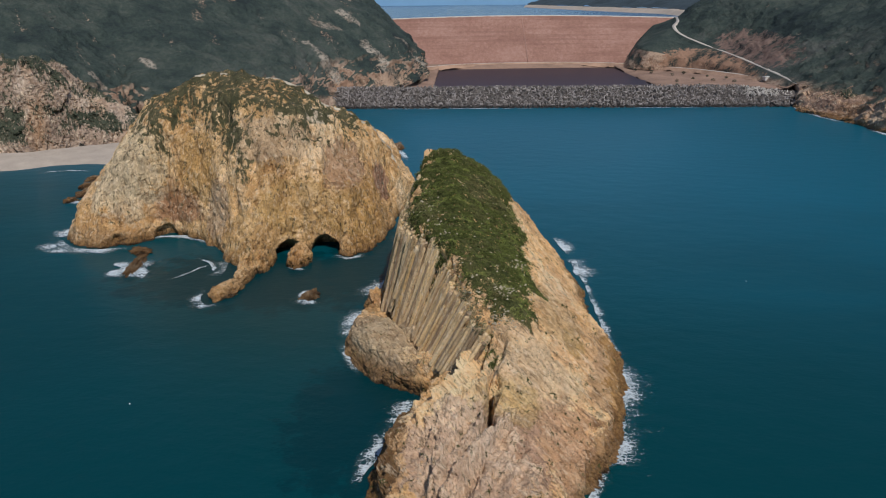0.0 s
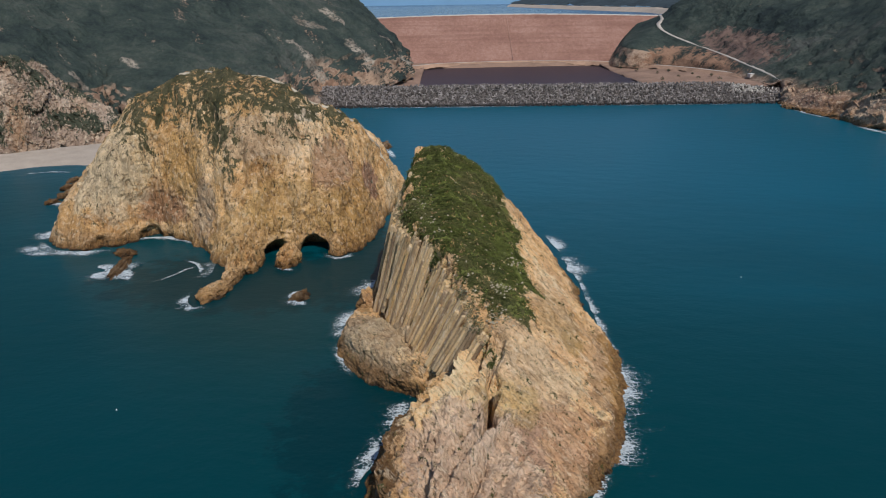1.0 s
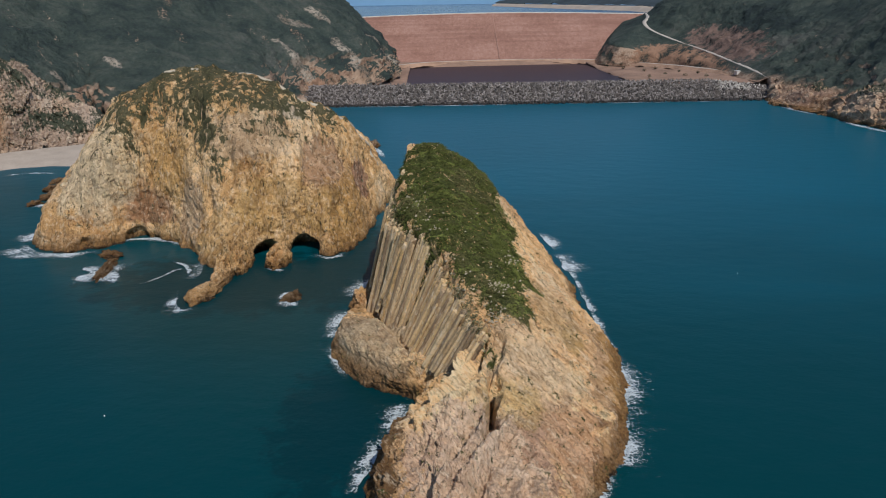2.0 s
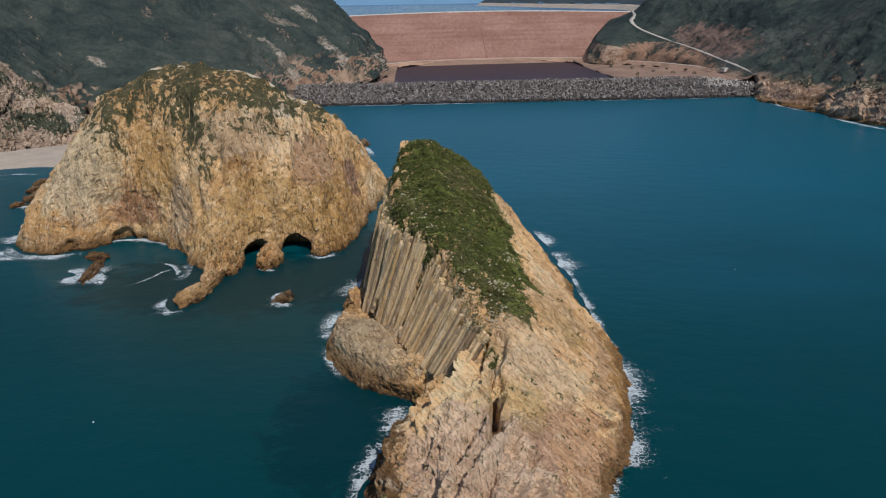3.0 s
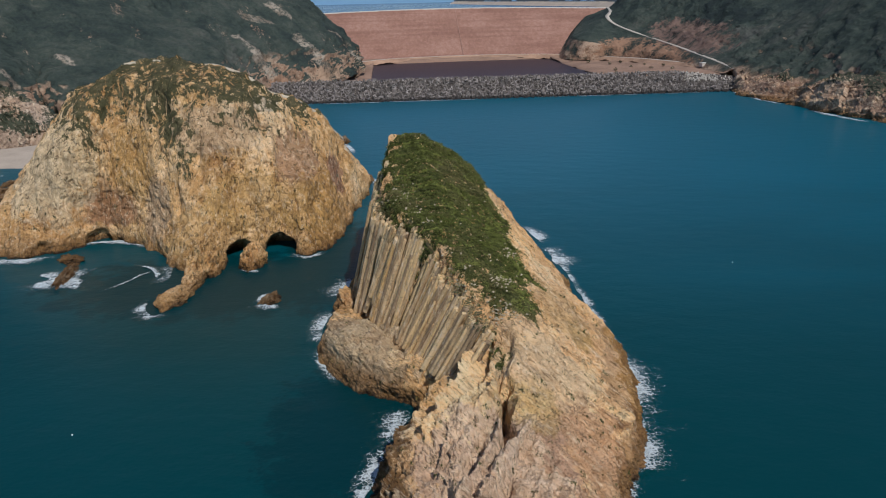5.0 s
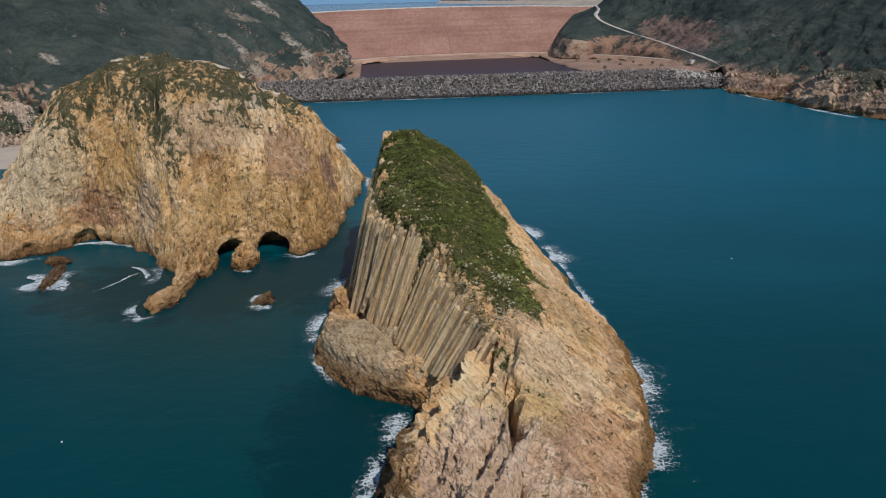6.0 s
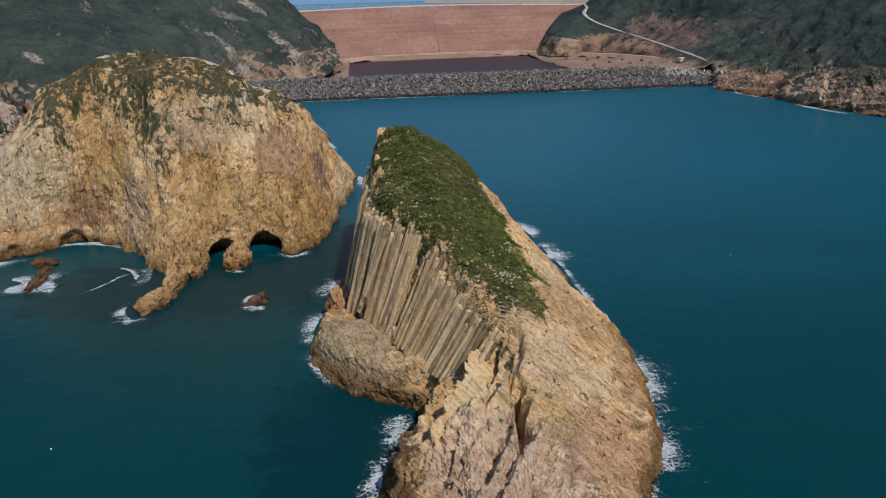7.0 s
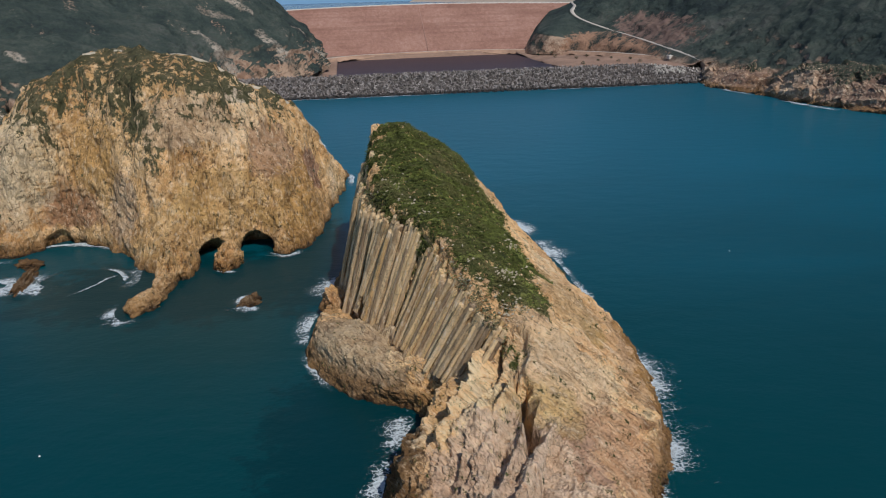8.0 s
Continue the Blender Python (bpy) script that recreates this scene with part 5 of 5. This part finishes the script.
# ---- added backdrop hills at the reservoir's far end, haze painted into their blue ----
hx_ = np.linspace(-2600, 2600, 240)
ridge_ = 135 + 30 * vnoise(np.stack([hx_ * 0.004, 0 * hx_, 0 * hx_], -1), 3) + 9 * vnoise(np.stack([hx_ * 0.02, 0 * hx_, 0 * hx_], -1), 4)
far_rows = [np.stack([hx_, 4250 + 0 * hx_, 50 + 0 * hx_], -1), np.stack([hx_, 4420 + 0 * hx_, 0.5 * ridge_ + 30], -1), np.stack([hx_, 4640 + 0 * hx_, ridge_], -1)]
place("backdrop_hills", grid_data("backdrop_hills", np.stack(far_rows, 1), True), plain("blue distant haze", (0.16, 0.3, 0.44), 1.0, 0.01, 0.06, 0.0), None, "blue hazy hills on the horizon", "hills", "structure")


# ---- armour wall of dolosse ----
def dolos_shape():
    """One concrete dolos about 3.8 m long: a waisted shank between two crossed flukes."""
    bm = bmesh.new()
    for a, b, r0, r1 in (((-1.5, 0, 0), (1.5, 0, 0), 0.55, 0.55), ((-1.5, -1.9, 0), (-1.5, 1.9, 0), 0.5, 0.5), ((1.5, 0, -1.9), (1.5, 0, 1.9), 0.5, 0.5)):
        a, b = Vector(a), Vector(b)
        m = Matrix.Translation((a + b) / 2) @ (b - a).to_track_quat("Z", "Y").to_matrix().to_4x4()
        bmesh.ops.create_cone(bm, cap_ends=True, segments=6, radius1=r0, radius2=r1, depth=(b - a).length, matrix=m)
    bmesh.ops.triangulate(bm, faces=bm.faces[:])
    v = np.array([x.co[:] for x in bm.verts])
    f = np.array([[x.index for x in y.verts] for y in bm.faces])
    bm.free()
    return v, f


def turns(count, rng):
    q = rng.normal(size=(count, 4))
    q /= np.linalg.norm(q, axis=1, keepdims=True)
    w, x, y, z = q.T
    return np.stack([1 - 2 * (y * y + z * z), 2 * (x * y - z * w), 2 * (x * z + y * w), 2 * (x * y + z * w), 1 - 2 * (x * x + z * z), 2 * (y * z - x * w), 2 * (x * z - y * w), 2 * (y * z + x * w), 1 - 2 * (x * x + y * y)], -1).reshape(-1, 3, 3)


def build_armour():
    rng = np.random.default_rng(8)
    v, f = dolos_shape()
    spots = []
    for row in range(15):
        along = row / 14 * 34.0
        for x in np.arange(-104, 272, 2.35):
            y = 613 + min(along, 27) * 0.9 + max(along - 27, 0)
            z = -0.8 + min(along, 27) * 0.5
            low = 1.0 - 0.35 * float(step(225, 272, np.array(x)))
            spots.append((x + rng.uniform(-1.2, 1.2), y + rng.uniform(-1, 1), z * low + rng.uniform(-0.5, 0.9)))
    spots = np.array(spots)
    r = turns(len(spots), rng)

    def concrete(name, rnd_node, socket):
        n = Nodes(name)
        rnd = n.add(rnd_node).outputs[socket]
        col = n.ramp(rnd, [(0.0, (0.1, 0.085, 0.075)), (0.55, (0.22, 0.19, 0.17)), (1.0, (0.43, 0.38, 0.345))])
        col = n.mix(n.span(n.math("ADD", n.axis(2), n.math("MULTIPLY", n.noise(0.3), 2.0)), 3.6, 2.0), col, (0.035, 0.03, 0.028))
        fresh = n.math("MULTIPLY", n.span(n.axis(0), 226.0, 236.0), n.math("MULTIPLY", n.span(n.axis(2), 6.5, 8.5), n.span(rnd, 0.25, 0.45)))
        col = n.mix(fresh, col, (0.62, 0.57, 0.5))
        return n.done(n.mix(n.math("MULTIPLY", n.noise(1.5), 0.4), col, (0.1, 0.09, 0.08)), 0.9)

    wall = new("sea_wall")
    tagged(wall, "sea wall armoured with interlocked grey concrete dolosse", "sea wall")
    # the units of the stretch nearest the stack stand singly, the rest are joined
    near = np.argsort(np.hypot(spots[:, 0] - 20.0, 2.0 * (spots[:, 1] - 626.0)))[:290]
    rest = np.setdiff1d(np.arange(len(spots)), near)
    unit = raw_data("dolos", 0.82 * v, f, False)
    unit.materials.append(concrete("single dolos concrete", "ShaderNodeObjectInfo", "Random"))
    for k in near:
        ob = new("dolos", unit)
        ob.parent = wall
        ob.matrix_basis = Matrix.Translation(Vector(spots[k])) @ Matrix([[float(c) for c in row] for row in r[k]]).to_4x4()
    verts = (np.einsum("mij,nj->mni", r[rest], 0.82 * v) + spots[rest][:, None, :]).reshape(-1, 3)
    faces = (f[None] + (np.arange(len(rest)) * len(v))[:, None, None]).reshape(-1, 3)
    place("dolosse", raw_data("dolosse", verts, faces, False), concrete("dolos concrete", "ShaderNodeNewGeometry", "Random Per Island"), wall, "interlocked grey concrete dolosse", "", "stuff")
    core = loft([[(-108, 612, -4), (60, 612, -4), (276, 612, -4)], [(-108, 637, 11.5), (60, 637, 11.5), (276, 637, 9)], [(-108, 646, 12), (60, 646, 12), (276, 646, 10.5)], [(-108, 662, 3), (60, 662, 3), (276, 662, 6)]], 160, [14, 6, 10], 1)
    core = core + np.stack([0 * core[..., 0], 0 * core[..., 0], 0.5 * fbm(core * 0.3, 3, 2)], -1)
    place("rubble_core", grid_data("rubble_core", core, True), plain("wet rubble", (0.1, 0.085, 0.075), 0.9, 0.8, 0.4, 0.4), wall, "dark rubble bank under the armour units")


build_armour()


# ---- foam along the shores ----
def foam(line, width, seed, lift=0.12):
    """A lacy patch of foam on the water along a short stretch of shore; the line's left side is the rock."""
    k = np.asarray(line, float)
    c = spline(np.c_[k, np.full(len(k), lift)], np.linspace(0, len(k) - 1, 40))
    t = np.gradient(c, axis=0)
    side = np.stack([t[:, 1], -t[:, 0], 0 * t[:, 0]], -1)
    side /= np.linalg.norm(side, axis=-1, keepdims=True)
    w = width * (1 + 0.45 * vnoise(c * 0.25, seed))
    rows = [c + side * (w * (f - 0.3))[:, None] for f in np.linspace(0, 1, 9)]
    p = np.stack(rows, 1)
    p[..., 2] = lift + 0.15 * (vnoise(p * 0.6, seed) + 1)
    me = grid_data("foam", p, True)
    uv = me.uv_layers.new(name="UVMap")
    uu, vv = np.meshgrid(np.linspace(0, 1, 40), np.linspace(0, 1, 9), indexing="ij")
    flat = np.stack([uu, vv], -1).reshape(-1, 2)
    idx = np.zeros(len(me.loops), np.int32)
    me.loops.foreach_get("vertex_index", idx)
    uv.data.foreach_set("uv", flat[idx].astype(np.float32).ravel())
    return place("foam", me, FOAM, None, "white surf foam washing against the rocks", "foam", "stuff", "surf round the rocks")


FOAMS = [
    ([(-136, 247), (-146, 251), (-154, 260)], 8), ([(-92, 242), (-84, 236), (-80, 226)], 3),
    ([(38.5, 163), (38, 156), (37, 149), (35.5, 144)], 9), ([(34, 138), (32.5, 132), (30, 126), (27, 121)], 9),
    ([(38, 172), (37, 162), (36, 150), (33.5, 140), (31, 131)], 8.0), ([(37, 158), (35.5, 148), (32.5, 137), (29, 126), (24, 116)], 4.0), ([(28, 124), (22, 112), (18, 103)], 2.5), ([(37, 186), (37.5, 172), (37, 160)], 2.6),
    ([(37.5, 212), (37.5, 200), (37.5, 188), (38, 172)], 3.4), ([(37, 232), (37.5, 218), (37.5, 204)], 2.6), ([(37, 243), (38, 232), (38.5, 220)], 9), ([(34, 266), (36, 255), (37, 243)], 7),
    ([(-15.5, 132), (-14.5, 138), (-12.5, 144), (-9.5, 147)], 7), ([(-20, 112), (-19.5, 119), (-18, 125), (-16.5, 131), (-15.4, 137)], 4.5),
    ([(-31, 177), (-31.5, 187), (-29.5, 199)], 5.0), ([(-23.5, 158), (-28.5, 166), (-31, 178)], 5.0), ([(-28.5, 204), (-26.5, 214), (-23.5, 224)], 9),
    ([(-116, 255), (-128, 249), (-143, 253), (-153, 266)], 7), ([(-150, 264), (-154, 278)], 9), ([(-160, 308), (-167, 315), (-174, 318)], 6), ([(-222, 376), (-205, 382), (-190, 381)], 3),
    ([(-88, 254), (-100, 264), (-112, 266), (-122, 256)], 5), 
    
    ([(-109, 221), (-107.5, 230), (-108, 241)], 18), ([(-109, 220), (-110, 230), (-112, 241)], -16), ([(-95, 219), (-90, 225), (-87, 231), (-83, 237)], 1.1),
    ([(-69, 202), (-75, 199), (-79, 205), (-79, 214)], 5), ([(-80, 222), (-79, 232), (-83, 240)], 6), ([(-42, 203), (-46, 202), (-49, 206)], 5), ([(-49, 204), (-48, 210), (-45, 212)], 3),
    ([(-51, 229), (-55, 231), (-58, 234)], 3), ([(-33, 248), (-39, 241), (-46, 247)], 4), ([(-22, 352), (-19, 338), (-20, 322)], -5), ([(-43, 450), (-36, 430), (-30, 400)], -6),
    ([(262, 588), (260, 565), (261, 546), (265, 528)], -7), ([(267, 512), (267, 490), (270, 462), (278, 440)], -8), ([(264, 612), (261, 600), (261, 580)], -4),
    ([(-100, 611), (-40, 610.5), (30, 611), (90, 610.5)], 3.0), ([(80, 610.5), (140, 611), (200, 610.5), (262, 611)], 3.0),
]
for k, (line, width) in enumerate(FOAMS):
    foam(line[::-1] if width > 0 else line, abs(width), 60 + k)


def buoy(x, y):
    """A small round float with a short stem."""
    thing = new("mooring_buoy")
    thing.matrix_world = pose(x, y, 0.15)
    tagged(thing, "small white mooring buoy afloat on the sea", "buoy", "buoys on the bay")
    bm = bmesh.new()
    bmesh.ops.create_uvsphere(bm, u_segments=14, v_segments=9, radius=0.17)
    part("float", bm, plain("white buoy paint", (0.75, 0.75, 0.73), 0.4, 3.0, 0.1), thing)
    bm = bmesh.new()
    bmesh.ops.create_cone(bm, cap_ends=True, segments=8, radius1=0.03, radius2=0.025, depth=0.2, matrix=pose(0, 0, 0.24))
    part("stem", bm, plain("buoy stem", (0.3, 0.3, 0.3), 0.5), thing, "grey metal stem")


buoy(-73.0, 144.3)
buoy(87.0, 219.9)
build_columns()
rng_ledge = np.random.default_rng(88)
ledge = spline(COLUMN_HEAD, rng_ledge.uniform(0.3, 8.0, 1500)) + rng_ledge.normal(0, 1, (1500, 3)) * np.array([0.9, 0.9, 0.7]) + np.array([1.0, 0.4, 0.0])
ledge = ledge[fbm(ledge * 0.35, 3, 45) > -0.1]
tufts("ledge_scrub", ledge, np.array([0, 0, 1.0]), (0.2, 0.65), 6, SCRUB, sea_stack, 89, "dry olive scrub on the column heads")


def trail(first, last, row, width):
    """A worn footpath along one line of the headland's surface."""
    k = np.argmin(np.abs(head_grid[:, row, 0] - first)), np.argmin(np.abs(head_grid[:, row, 0] - last))
    c = head_grid[min(k):max(k):4, row].copy()
    for _ in range(3):
        c[1:-1] = (c[:-2] + 2 * c[1:-1] + c[2:]) / 4
    t = np.gradient(c, axis=0)
    side = np.stack([t[:, 1], -t[:, 0], 0 * t[:, 0]], -1)
    side /= np.linalg.norm(side, axis=-1, keepdims=True)
    half = 0.5 * width * (1 + 0.6 * vnoise(c * 0.5, 7))[:, None]
    up = np.array([0, 0, 1.0])
    rows = [c - side * (half + 0.3) - up * 0.5, c - side * half + up * 0.45, c + side * half + up * 0.45, c + side * (half + 0.3) - up * 0.5]
    place("footpath", grid_data("footpath", np.stack(rows, 1), True), plain("trodden pale earth", (0.46, 0.39, 0.29), 0.95, 0.8, 0.25), headland, "pale trodden footpath along the crest")


trail(-77, -60, 198, 0.6)
trail(-101, -96, 192, 0.8)
trail(-91, -87, 190, 0.7)
trail(-158, -135, 198, 0.7)
